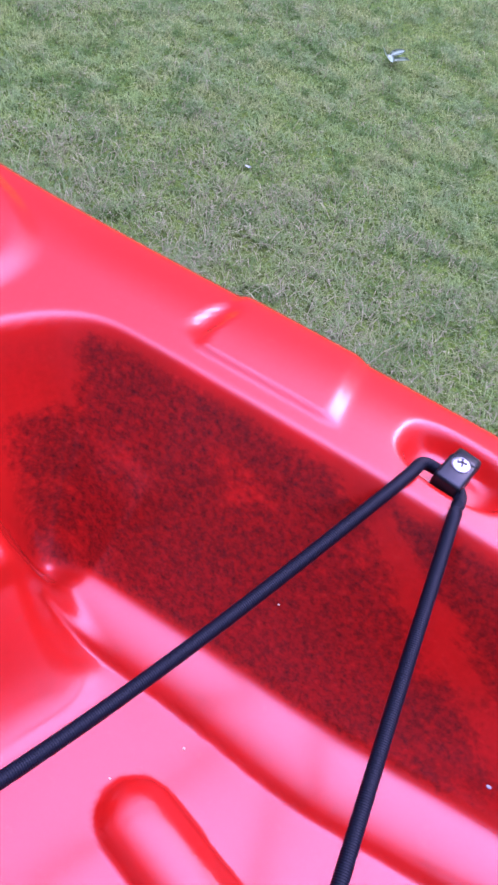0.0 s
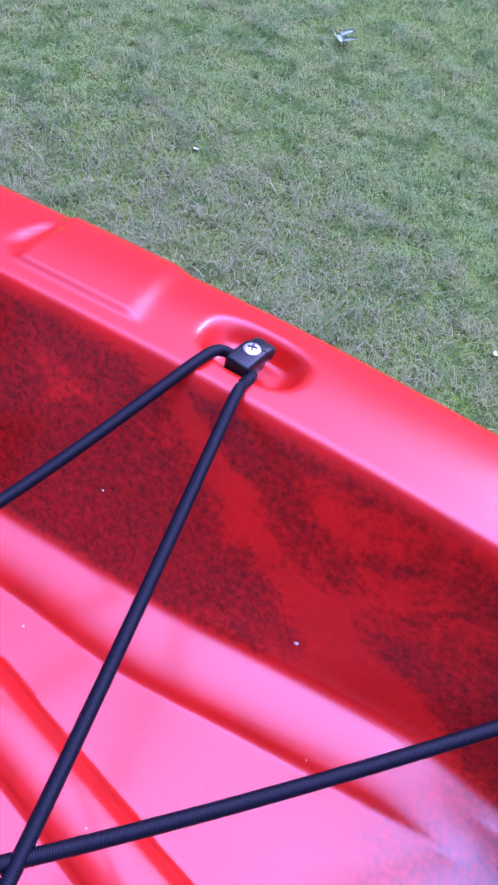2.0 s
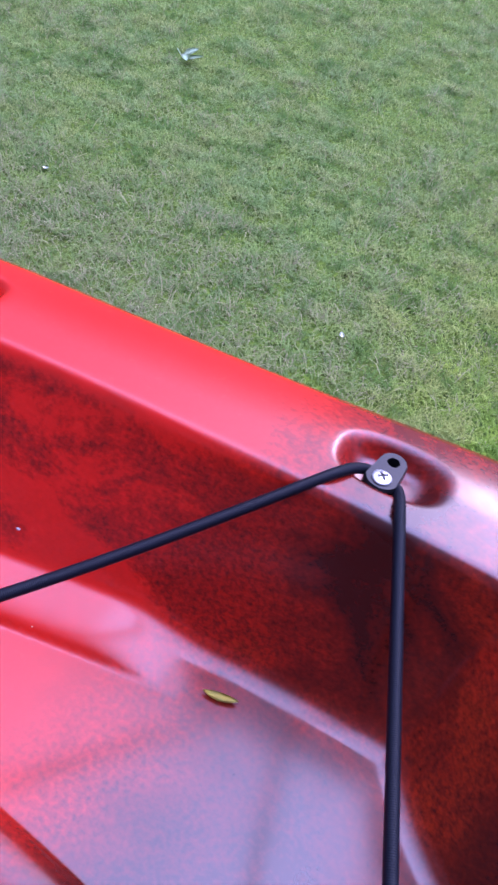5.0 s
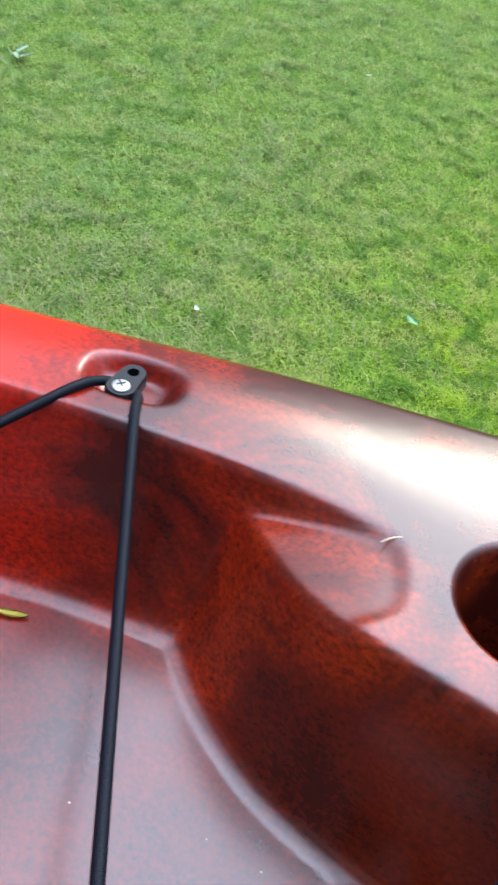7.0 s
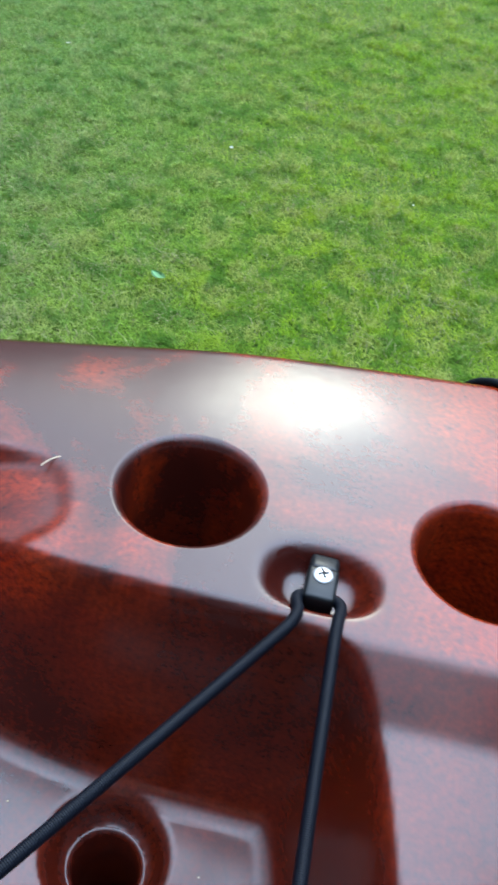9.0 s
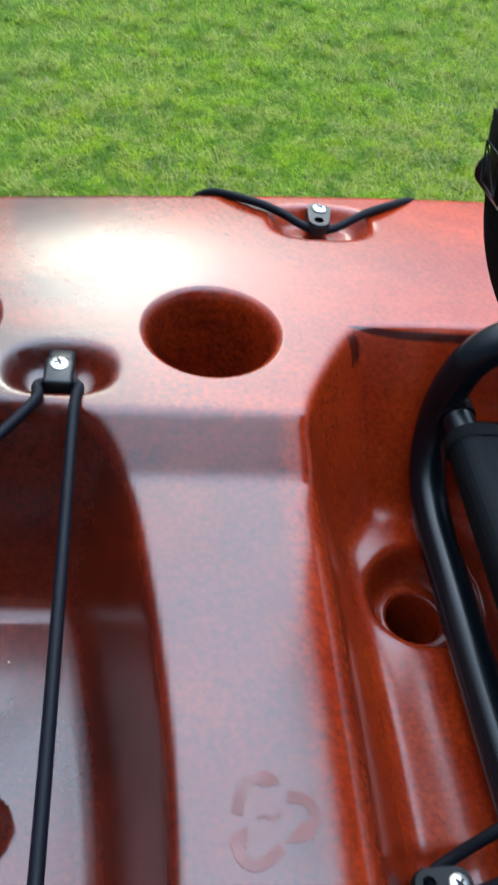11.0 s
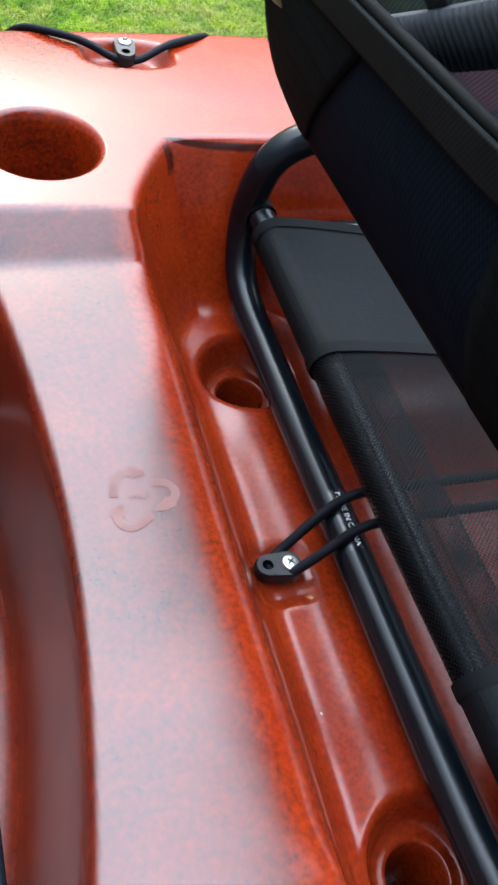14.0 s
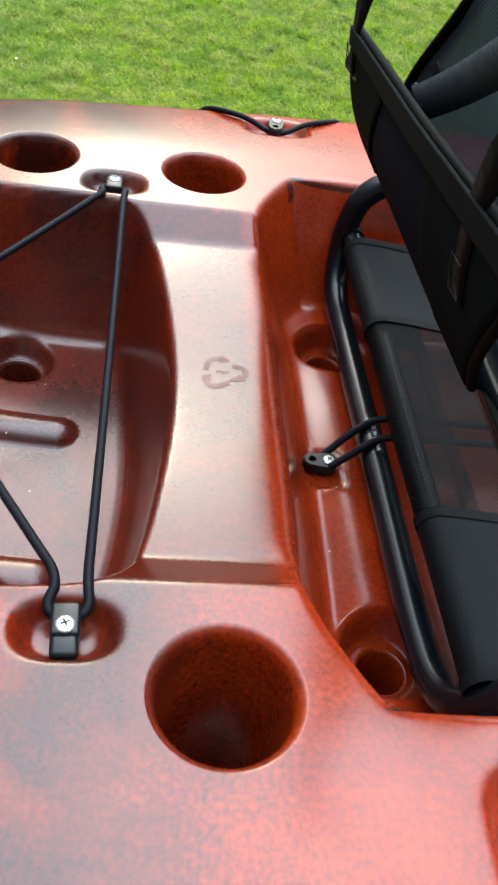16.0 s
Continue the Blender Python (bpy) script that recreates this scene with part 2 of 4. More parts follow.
def grass_blades():
    k = Nodes("grass_blades")
    ob = k.tc.outputs["Object"]
    geo = k.t.nodes.new("ShaderNodeNewGeometry")
    rnd = geo.outputs["Random Per Island"]
    xyz = k.t.nodes.new("ShaderNodeSeparateXYZ")
    k.put(xyz.inputs[0], ob)
    n = k.noise(1.5, 4.0, 0.6, vec=ob)
    n2 = k.noise(7.0, 3.0, 0.6, vec=ob)
    n3 = k.noise(24.0, 3.0, 0.6, vec=ob)
    n5 = k.noise(13.0, 4.0, 0.65, vec=ob)
    n4 = k.noise(3.2, 3.0, 0.6, vec=ob)
    green = k.mix(rnd, (0.125, 0.242, 0.0085), (0.240, 0.375, 0.018))
    green = k.mix(k.ramp(n2, 0.44, 0.66, 0.0, 0.75), green, (0.058, 0.150, 0.007))
    green = k.mix(k.ramp(n, 0.45, 0.64, 0.0, 0.6), green, (0.260, 0.325, 0.026))
    green = k.mix(k.ramp(n4, 0.48, 0.66, 0.0, 0.6), green, (0.300, 0.360, 0.030))
    green = k.mix(k.ramp(n3, 0.50, 0.66, 0.0, 0.45), green, (0.300, 0.385, 0.028))
    green = k.mix(k.ramp(n3, 0.34, 0.48, 0.55, 0.0), green, (0.045, 0.118, 0.007))
    aged = k.math("MULTIPLY", k.ramp(k.math("MULTIPLY_ADD", n, 0.5, xyz.outputs[0]), -1.0, 0.2, 0.62, 0.0), k.ramp(n2, 0.3, 0.6, 0.75, 1.0))
    green_rest = k.mix(aged, green, k.mix(rnd, (0.105, 0.190, 0.050), (0.205, 0.305, 0.098)))
    straw = k.mix(k.ramp(rnd, 0.0, 1.0), (0.185, 0.180, 0.085), (0.30, 0.285, 0.140))
    # a worn, dry patch beside the stern
    dx = k.math("DIVIDE", k.math("ADD", xyz.outputs[0], 1.45), 0.95)
    dy = k.math("DIVIDE", k.math("SUBTRACT", xyz.outputs[1], 1.15), 0.62)
    worn = k.math("SUBTRACT", 1.25, k.math("ADD", k.math("MULTIPLY", dx, dx), k.math("MULTIPLY", dy, dy)))
    worn = k.ramp(k.math("MULTIPLY_ADD", n2, 1.6, k.math("SUBTRACT", worn, 1.0)), -0.2, 1.1, 0.0, 0.36)
    dry = k.math("MAXIMUM", worn, k.ramp(k.math("MULTIPLY_ADD", n2, 0.4, k.math("MULTIPLY", n, 0.7)), 0.48, 0.70, 0.03, 0.26))
    dry = k.math("MULTIPLY_ADD", k.math("SUBTRACT", n5, 0.5), k.math("MULTIPLY_ADD", dry, 1.9, 0.1), dry)
    pick = k.ramp(k.math("SUBTRACT", k.math("FRACT", k.math("MULTIPLY", rnd, 17.31)), dry), -0.06, 0.06, 1.0, 0.0)
    # thatch shows in hand-sized patches between darker clumps
    bare = k.ramp(k.noise(9.5, 5.0, 0.68, vec=ob, distortion=0.4), 0.47, 0.57, 0.0, 0.80)
    green_rest = k.mix(bare, green_rest, k.mix(rnd, (0.215, 0.250, 0.050), (0.345, 0.365, 0.090)))
    clump = k.ramp(k.noise(11.0, 4.0, 0.62, vec=scaled(k, ob, (1.0, 0.8, 1.0)), distortion=0.3), 0.40, 0.49, 0.85, 0.0)
    green_rest = k.mix(clump, green_rest, k.mix(rnd, (0.044, 0.112, 0.010), (0.088, 0.195, 0.017)))
    green_rest = k.mix(k.math("MULTIPLY", aged, 0.8), green_rest, k.mix(clump, k.mix(rnd, (0.110, 0.185, 0.068), (0.205, 0.290, 0.120)), (0.062, 0.135, 0.036)))
    c = k.mix(pick, k.mix(worn, green_rest, (0.120, 0.170, 0.055)), straw)
    k.set(Base_Color=c, Roughness=0.65, Specular_IOR_Level=0.10)
    # light shines through the thin blades
    thin = k.t.nodes.new("ShaderNodeBsdfTranslucent")
    k.put(thin.inputs[0], c)
    both = k.t.nodes.new("ShaderNodeMixShader")
    both.inputs[0].default_value = 0.36
    k.put(both.inputs[1], k.b.outputs[0])
    k.put(both.inputs[2], thin.outputs[0])
    k.put(k.t.nodes["Material Output"].inputs[0], both.outputs[0])
    return k.m


def leaf_paint(name, a, b):
    k = Nodes(name)
    c = k.mix(k.ramp(k.noise(180.0), 0.35, 0.7), a, b)
    return k.set(Base_Color=c, Roughness=0.55, Normal=k.bump(k.noise(260.0), 0.4, 0.001))


def raw_wood():
    k = Nodes("sawn_softwood")
    v = scaled(k, k.tc.outputs["Object"], (1.0, 1.0, 14.0))
    c = k.mix(k.noise(18.0, 5.0, vec=v), (0.34, 0.22, 0.11), (0.22, 0.13, 0.06))
    return k.set(Base_Color=c, Roughness=0.75, Normal=k.bump(k.noise(40.0, vec=v), 0.3, 0.002))


HULL = plastic_hull()
BLACK_NYLON = flat_plastic("black_nylon", (0.0035, 0.0042, 0.005), 0.34)
BLACK_NYLON.node_tree.nodes["Principled BSDF"].inputs["Specular IOR Level"].default_value = 0.28
BLACK_TUBE = Nodes("black_anodised_tube").set(Base_Color=(0.0020, 0.0038, 0.0056), Roughness=0.25, Specular_IOR_Level=0.31)
STEEL = flat_plastic("screw_steel", (0.75, 0.74, 0.72), 0.32, 0.85)
SLOT = flat_plastic("screw_slot", (0.05, 0.05, 0.05), 0.6, 0.4)
CORD = braided("black_shock_cord", (0.0026, 0.0038, 0.0075))
SOLID_CLOTH = cloth("black_ripstop", (0.0023, 0.0037, 0.0046), 0.0072, 0.0, 0.6, 0.09)
DARK_CLOTH = cloth("black_padded_fabric", (0.0032, 0.0086, 0.0170), 0.0034, 0.0, 0.8, 0.03, True)
PATCH_CLOTH = cloth("black_coated_fabric", (0.0040, 0.0072, 0.0086), 0.008, 0.0, 0.85, 0.03)
MESH_CLOTH = cloth("black_open_mesh", (0.0030, 0.0036, 0.0042), 0.0030, 0.72, 0.6, 0.06)
BACK_CLOTH = cloth("dark_mesh_lining", (0.0440, 0.0640, 0.0920), 0.0024, 0.07, 0.6, 0.06, True)
RIBBED = flat_plastic("ribbed_black_webbing", (0.034, 0.042, 0.050), 0.75)
RIB_TAPE = cloth("ribbed_hem_tape", (0.0085, 0.0100, 0.0110), 0.0024, 0.0, 0.8, 0.05, True)
BINDING = cloth("black_binding_tape", (0.0042, 0.0050, 0.0056), 0.003, 0.0, 0.7, 0.07)
WEBBING = cloth("black_webbing", (0.0028, 0.0031, 0.0038), 0.0055, 0.0, 0.6, 0.08)
MARK = flat_plastic("scuffed_mark", (0.120, 0.032, 0.027), 0.50)
THREAD = flat_plastic("grey_thread", (0.0060, 0.0070, 0.0080), 0.8)
WHITE_INK = flat_plastic("white_print", (0.72, 0.73, 0.74), 0.5)
STICKER = flat_plastic("black_sticker", (0.012, 0.013, 0.015), 0.22)
WOOD = raw_wood()
SOIL = lawn_soil()
GRASS = grass_blades()
GREY_LEAF = leaf_paint("pale_grey_leaf", (0.30, 0.44, 0.24), (0.42, 0.55, 0.34))
GREEN_LEAF = leaf_paint("green_leaf", (0.16, 0.36, 0.13), (0.24, 0.46, 0.20))
YELLOW_LEAF = leaf_paint("yellow_leaf", (0.55, 0.42, 0.06), (0.42, 0.36, 0.08))
BROWN_LEAF = leaf_paint("brown_leaf", (0.26, 0.08, 0.04), (0.34, 0.14, 0.07))
PETAL = leaf_paint("white_petal", (0.75, 0.76, 0.70), (0.66, 0.68, 0.55))
STRAW = leaf_paint("dry_straw", (0.50, 0.38, 0.24), (0.36, 0.27, 0.16))
SHELL = leaf_paint("grey_shell", (0.27, 0.25, 0.24), (0.16, 0.15, 0.14))


# ---- mesh helpers ----
def link(name, me, material, parent=None, label=""):
    me.materials.append(material)
    ob = new(name, me)
    if parent:
        ob.parent = parent
    if label:
        ob["label"] = label
    return ob


def part(name, bm, material, parent=None, label="", smooth=True):
    """Links a bmesh as one mesh object under a thing or a part."""
    me = bpy.data.meshes.new(name)
    bm.to_mesh(me)
    bm.free()
    if smooth:
        me.shade_smooth()
    return link(name, me, material, parent, label)


def from_arrays(name, verts, faces, uv=None):
    """A mesh from arrays of corners and of quads (or triangles)."""
    me = bpy.data.meshes.new(name)
    faces = np.asarray(faces, dtype=np.int32)
    n, w = faces.shape
    me.vertices.add(len(verts))
    me.vertices.foreach_set("co", np.asarray(verts, dtype=np.float32).ravel())
    me.loops.add(n * w)
    me.loops.foreach_set("vertex_index", faces.ravel())
    me.polygons.add(n)
    me.polygons.foreach_set("loop_start", np.arange(n, dtype=np.int32) * w)
    me.polygons.foreach_set("loop_total", np.full(n, w, dtype=np.int32))
    if uv is not None:
        layer = me.uv_layers.new(name="UVMap")
        layer.data.foreach_set("uv", np.asarray(uv, dtype=np.float32)[faces.ravel()].ravel())
    me.update(calc_edges=True)
    me.validate()
    return me


def soften(pts, rounds=2, closed=False):
    """Cuts the corners of a polyline."""
    p = np.asarray(pts, dtype=float)
    for _ in range(rounds):
        q = np.roll(p, -1, 0) if closed else p[1:]
        a = p if closed else p[:-1]
        r = np.empty((2 * len(a), p.shape[1]))
        r[0::2], r[1::2] = 0.75 * a + 0.25 * q, 0.25 * a + 0.75 * q
        p = r if closed else np.vstack([p[:1], r, p[-1:]])
    return p


def tube_mesh(name, pts, radius, segs=14, closed=False, flat=1.0):
    """A round (or flattened) bar along a polyline, with U along its length."""
    p = np.asarray(pts, dtype=float)
    n = len(p)
    tan = (np.roll(p, -1, 0) - np.roll(p, 1, 0)) if closed else np.gradient(p, axis=0)
    tan /= np.linalg.norm(tan, axis=1)[:, None] + 1e-12
    side = np.cross(tan[0], (0, 0, 1.0))
    if np.linalg.norm(side) < 1e-3:
        side = np.cross(tan[0], (0, 1.0, 0))
    sides = []
    for t in tan:
        side = side - t * np.dot(side, t)
        side = side / np.linalg.norm(side)
        sides.append(side)
    sides = np.array(sides)
    ups = np.cross(sides, tan)
    a = np.linspace(0, 2 * math.pi, segs, endpoint=False)
    rad = np.broadcast_to(np.asarray(radius, dtype=float), (n,))
    v = p[:, None, :] + rad[:, None, None] * (np.cos(a)[None, :, None] * sides[:, None, :] + flat * np.sin(a)[None, :, None] * ups[:, None, :])
    length = np.concatenate([[0], np.cumsum(np.linalg.norm(np.diff(p, axis=0), axis=1))])
    uv = np.stack([np.broadcast_to(length[:, None], (n, segs)), np.broadcast_to(a[None, :], (n, segs))], -1).reshape(-1, 2)
    i, j = np.meshgrid(np.arange(n if closed else n - 1), np.arange(segs), indexing="ij")
    i2, j2 = (i + 1) % n, (j + 1) % segs
    f = np.stack([i * segs + j, i * segs + j2, i2 * segs + j2, i2 * segs + j], -1).reshape(-1, 4)
    v = v.reshape(-1, 3)
    if not closed:
        caps = []
        for r in (0, n - 1):
            c = len(v)
            v = np.vstack([v, p[r][None]])
            uv = np.vstack([uv, [[length[r], 0]]])
            ring = np.arange(segs) + r * segs
            for s in range(0, segs, 2):
                q = [c, ring[s], ring[(s + 1) % segs], ring[(s + 2) % segs]]
                caps.append(q[::-1] if r else q)
        f = np.vstack([f, caps])
    me = from_arrays(name, v, f[:, ::-1], uv)
    me.shade_smooth()
    return me


def lathe_mesh(name, profile, segs=64):
    """A turned surface about z from (radius, height) pairs."""
    pr = np.asarray(profile, dtype=float)
    a = np.linspace(0, 2 * math.pi, segs, endpoint=False)
    v = np.stack([pr[:, 0][:, None] * np.cos(a), pr[:, 0][:, None] * np.sin(a), np.broadcast_to(pr[:, 1][:, None], (len(pr), segs))], -1).reshape(-1, 3)
    i, j = np.meshgrid(np.arange(len(pr) - 1), np.arange(segs), indexing="ij")
    j2 = (j + 1) % segs
    f = np.stack([i * segs + j, i * segs + j2, (i + 1) * segs + j2, (i + 1) * segs + j], -1).reshape(-1, 4)
    me = from_arrays(name, v, f[:, ::-1])
    me.shade_smooth()
    return me


def block(size, at=(0, 0, 0), bevel=0.002, turn=None, segments=2):
    """A bevelled block as a bmesh."""
    bm = bmesh.new()
    bmesh.ops.create_cube(bm, size=1)
    bmesh.ops.scale(bm, vec=size, verts=bm.verts)
    if bevel:
        bmesh.ops.bevel(bm, geom=bm.edges[:], offset=bevel, segments=segments, affect="EDGES", profile=0.6)
    if turn:
        bmesh.ops.transform(bm, matrix=turn, verts=bm.verts)
    bmesh.ops.translate(bm, vec=at, verts=bm.verts)
    return bm


def empty(name, m=None, **tags):
    ob = new(name)
    if m is not None:
        ob.matrix_basis = m
    return tagged(ob, **tags)


# ---- the kayak's deck as a smooth moulded surface ----
def curve(x, knots, width=0.03):
    """A smoothed line through (x, value) knots."""
    k = np.array(knots)
    g = np.arange(k[0, 0] - 0.2, k[-1, 0] + 0.2, 0.005)
    v = np.interp(g, k[:, 0], k[:, 1])
    w = np.exp(-0.5 * (np.arange(-30, 31) * 0.005 / width) ** 2)
    v = np.convolve(np.pad(v, 30, mode="edge"), w / w.sum(), mode="valid")
    return np.interp(x, g, v)


BEAM = [(-1.55, 0.012), (-1.40, 0.065), (-1.2, 0.118), (-0.93, 0.181), (-0.77, 0.240), (-0.61, 0.297), (-0.46, 0.338), (-0.36, 0.369),
        (-0.24, 0.411), (-0.16, 0.431), (-0.085, 0.445), (0.03, 0.459), (0.14, 0.470), (0.25, 0.478), (0.5, 0.485), (1.0, 0.46),
        (1.5, 0.36), (2.0, 0.19), (2.3, 0.07), (2.42, 0.012)]


def beam(x):
    return curve(x, BEAM, 0.025)


def sstep(v, a, b):
    t = np.clip((v - a) / (b - a), 0, 1)
    return t * t * (3 - 2 * t)


def slope(d, w, k1, k2):
    """Runs from 0 to 1 as d goes from 0 to w, rounded by k1 at the top and k2 at the foot."""
    sp = lambda u, k: k * np.logaddexp(0, u / k)
    return np.clip((sp(d, k1) - sp(d - w, k2)) / w, 0, 1)


def inside(px, py, poly):
    """Signed distance to a closed outline, positive inside."""
    best = np.full(px.shape, 9.0)
    odd = np.zeros(px.shape, dtype=bool)
    n = len(poly)
    for i in range(n):
        (ax, ay), (bx, by) = poly[i], poly[(i + 1) % n]
        ex, ey = bx - ax, by - ay
        t = np.clip(((px - ax) * ex + (py - ay) * ey) / (ex * ex + ey * ey + 1e-12), 0, 1)
        best = np.minimum(best, np.hypot(px - ax - t * ex, py - ay - t * ey))
        if abs(ey) > 1e-9:
            odd ^= ((ay > py) != (by > py)) & (px < ax + (py - ay) * ex / ey)
    return np.where(odd, best, -best)


def mirrored(half):
    return [tuple(p) for p in half] + [(x, -y) for x, y in half[::-1] if y > 1e-6]


WELL = soften(mirrored([(-0.790, 0.0), (-0.789, 0.06), (-0.784, 0.094), (-0.777, 0.120), (-0.764, 0.1375), (-0.742, 0.1465), (-0.696, 0.1625), (-0.608, 0.1925),
                        (-0.517, 0.2195), (-0.437, 0.2395), (-0.359, 0.2575), (-0.285, 0.2755), (-0.252, 0.2825), (-0.2445, 0.2820), (-0.226, 0.2680), (-0.207, 0.2520),
                        (-0.188, 0.2400), (-0.165, 0.2310), (-0.140, 0.2265), (-0.080, 0.2235), (-0.023, 0.2225), (0.014, 0.2190), (0.032, 0.2000), (0.042, 0.1700),
                        (0.050, 0.1200), (0.0565, 0.0700), (0.0600, 0.02)]), 2, True)
COCKPIT = soften(mirrored([(0.1455, 0.05), (0.1445, 0.12), (0.142, 0.19), (0.1365, 0.222), (0.172, 0.289), (0.186, 0.298), (0.27, 0.299),
                           (0.6, 0.30), (1.2, 0.27), (1.45, 0.2), (1.5, 0.1)]), 2, True)
NICHE = soften([(-0.246, 0.286), (-0.167, 0.297), (-0.148, 0.289), (-0.137, 0.262), (-0.138, 0.246), (-0.152, 0.229), (-0.17, 0.20), (-0.27, 0.23), (-0.30, 0.268)], 2, True)
SHELF = soften(mirrored([(0.0, 0.05), (0.0, 0.15), (0.0, 0.218), (0.06, 0.218), (0.2, 0.218), (0.2, 0.1)]), 1, True)
HOOKS = [(-0.603, 0.230), (-0.335, 0.305), (0.0, 0.251)]
CUPS = [(-0.080, 0.294), (0.088, 0.289)]
CUP_R = 0.0395


def oval(x, y, cx, cy, a, b, turn=0.0, p=2.6):
    c, s = math.cos(turn), math.sin(turn)
    u, v = (x - cx) * c + (y - cy) * s, -(x - cx) * s + (y - cy) * c
    q = (np.abs(u / a) ** p + np.abs(v / b) ** p) ** (1 / p)
    return (1 - q) * min(a, b)


def well_floor(x):
    return curve(x, [(-0.9, -0.120), (-0.48, -0.1225), (-0.38, -0.1185), (-0.26, -0.1215), (-0.05, -0.152), (0.2, -0.155)], 0.03)


def well_wall(x, y):
    """Distance in from the tank well's rim, how far down its wall that is (0 to 1), and the wall's width."""
    d = inside(x, y, WELL)
    width = curve(x, [(-0.8, 0.055), (-0.67, 0.055), (-0.56, 0.056), (-0.48, 0.045), (-0.40, 0.035), (-0.34, 0.030), (-0.26, 0.031), (-0.20, 0.029), (-0.16, 0.031), (-0.08, 0.033), (0.0, 0.030), (0.03, 0.026), (0.1, 0.026)], 0.02)
    return d, slope(d, width, 0.0009, 0.0018), width


def deck_height(x, y):
    """Height of the moulded top over the level of the side decks."""
    ay = np.abs(y)
    half = beam(x)
    z = 0.012 * sstep(-x, 0.12, 0.36) + 0.05 * sstep(-x, 0.8, 1.5) + 0.10 * sstep(x, 1.0, 2.3)
    # crown of the side deck and the rounded gunwale
    aft = sstep(-x, 0.05, 0.35)
    wide = 0.13 - 0.05 * aft
    z = z - (0.008 + 0.012 * aft) * np.clip((ay - (half - wide)) / wide, 0, 1) ** 2
    rr_ = 0.016 + 0.012 * aft
    e = np.clip((ay - (half - rr_)) / rr_, 0, 1)
    z = z - rr_ * (1 - np.sqrt(np.clip(1 - e * e, 0, 1)))
    # a low grip pad on the quarter, with a finger groove beside it
    u = (x + 0.7005) * 0.945 + (ay - 0.2) * 0.327
    v = -(x + 0.7005) * 0.327 + (ay - 0.2) * 0.945
    lean = u + 0.12 * v
    pad = sstep(0.0375 - lean, -0.0055, 0.0055) * sstep(lean + 0.0375, -0.003, 0.004) * sstep(v, -0.0255, -0.0205)
    z = z + 0.0030 * pad
    z = z - 0.0028 * sstep(oval(x, ay, -0.740, 0.192, 0.0080, 0.0260, 0.20), 0, 0.0050)
    # raised panel on the stern deck
    z = z + 0.005 * sstep(oval(x, ay, -1.000, 0.0, 0.199, 0.160, 0.0, 6.0), 0, 0.013)
    # fittings' recesses
    for hx, hy in HOOKS:
        turn = 0.0 if hx > -0.1 else math.atan2(0.075, 0.27)
        d = oval(x, ay, hx, hy, 0.030, 0.0205, turn)
        z = z - 0.0145 * slope(d, 0.0062, 0.0009, 0.0012)
    d = oval(x, ay, 0.174, 0.420, 0.038, 0.0245)
    z = z - 0.014 * slope(d, 0.0070, 0.0008, 0.0014)
    # shallow tray in the deck beside the seat
    d = np.where(y < 0, oval(x, ay, 0.302, 0.374, 0.086, 0.052, 0.0, 4.5), -0.1)
    z = z - 0.018 * slope(d, 0.009, 0.0008, 0.0014)
    # bridge between tank well and cockpit, slightly dished
    d = inside(x, ay, SHELF)
    z = z - (0.021 + 0.009 * sstep(0.2 - ay, 0.0, 0.2)) * slope(d, 0.031, 0.0008, 0.0014) * sstep(x, -0.05, 0.0) * (x < 0.21)
    # niche beside the tank well
    d = inside(x, ay, NICHE)
    niche = (0.0022 + 0.027 * np.clip((-x - 0.145) / 0.100, 0, 1.2) ** 1.35) * slope(d, 0.0065, 0.0007, 0.0010)
    z = z - niche
    # tank well
    d, wall, width = well_wall(x, y)
    inner = well_floor(x)
    # rounded ledge along the foot of the wall towards the stern
    q = np.clip((d - width) / (0.030 + 0.007 * sstep(x, -0.64, -0.53)), 0, 1)
    ledge = sstep(-x, 0.360, 0.428) * sstep(x, -0.726, -0.700)
    inner = inner + 0.0155 * ledge * np.sqrt(np.clip(1 - q ** 1.7, 0, 1))
    inner = inner + sstep(x, -0.56, -0.44) * (1 - ledge) * 0.0042 * (1 - np.clip((d - width) / 0.012, 0, 1))
    # half-round ribs on the floor
    for cy, x0, x1 in ((0.058, -0.607, -0.28), (0.052, -0.16, -0.02), (-0.058, -0.607, -0.28), (-0.112, -0.16, -0.022)):
        t = np.clip((x - x0 - 0.018) / (x1 - x0 - 0.036), 0, 1)
        q = np.hypot(x - (x0 + 0.018) - t * (x1 - x0 - 0.036), y - cy - 0.012 * (t - 0.5) * (x1 < -0.2) * np.sign(cy)) / 0.0185
        inner = inner + 0.0125 * np.sqrt(np.clip(1 - q * q, 0, 1))
    # mound round the stern hatch
    ramp = sstep(-x, 0.645, 0.738)
    inner = inner + 0.074 * ramp * (1 - sstep(ay, 0.052, 0.090))
    # dishes round the drains
    for cy in (0.150, -0.150):
        q = np.hypot(x + 0.083, y - cy)
        inner = inner - 0.020 * (1 - sstep(q, 0.023, 0.036))
    z = np.where(d > -0.03, z + (inner - z) * wall, z)
    # cockpit
    d = inside(x, y, COCKPIT)
    wide = 0.038 + 0.010 * sstep(ay, 0.2, 0.28)
    wall = slope(d, wide, 0.0012 + 0.0028 * (1 - sstep(ay, 0.160, 0.195)), 0.0042)
    floor = -0.130 - 0.010 * sstep(x, 0.26, 0.29) - 0.020 * sstep(x, 0.33, 0.35) + 0.0045 * np.exp(-((x - 0.222) / 0.034) ** 2)
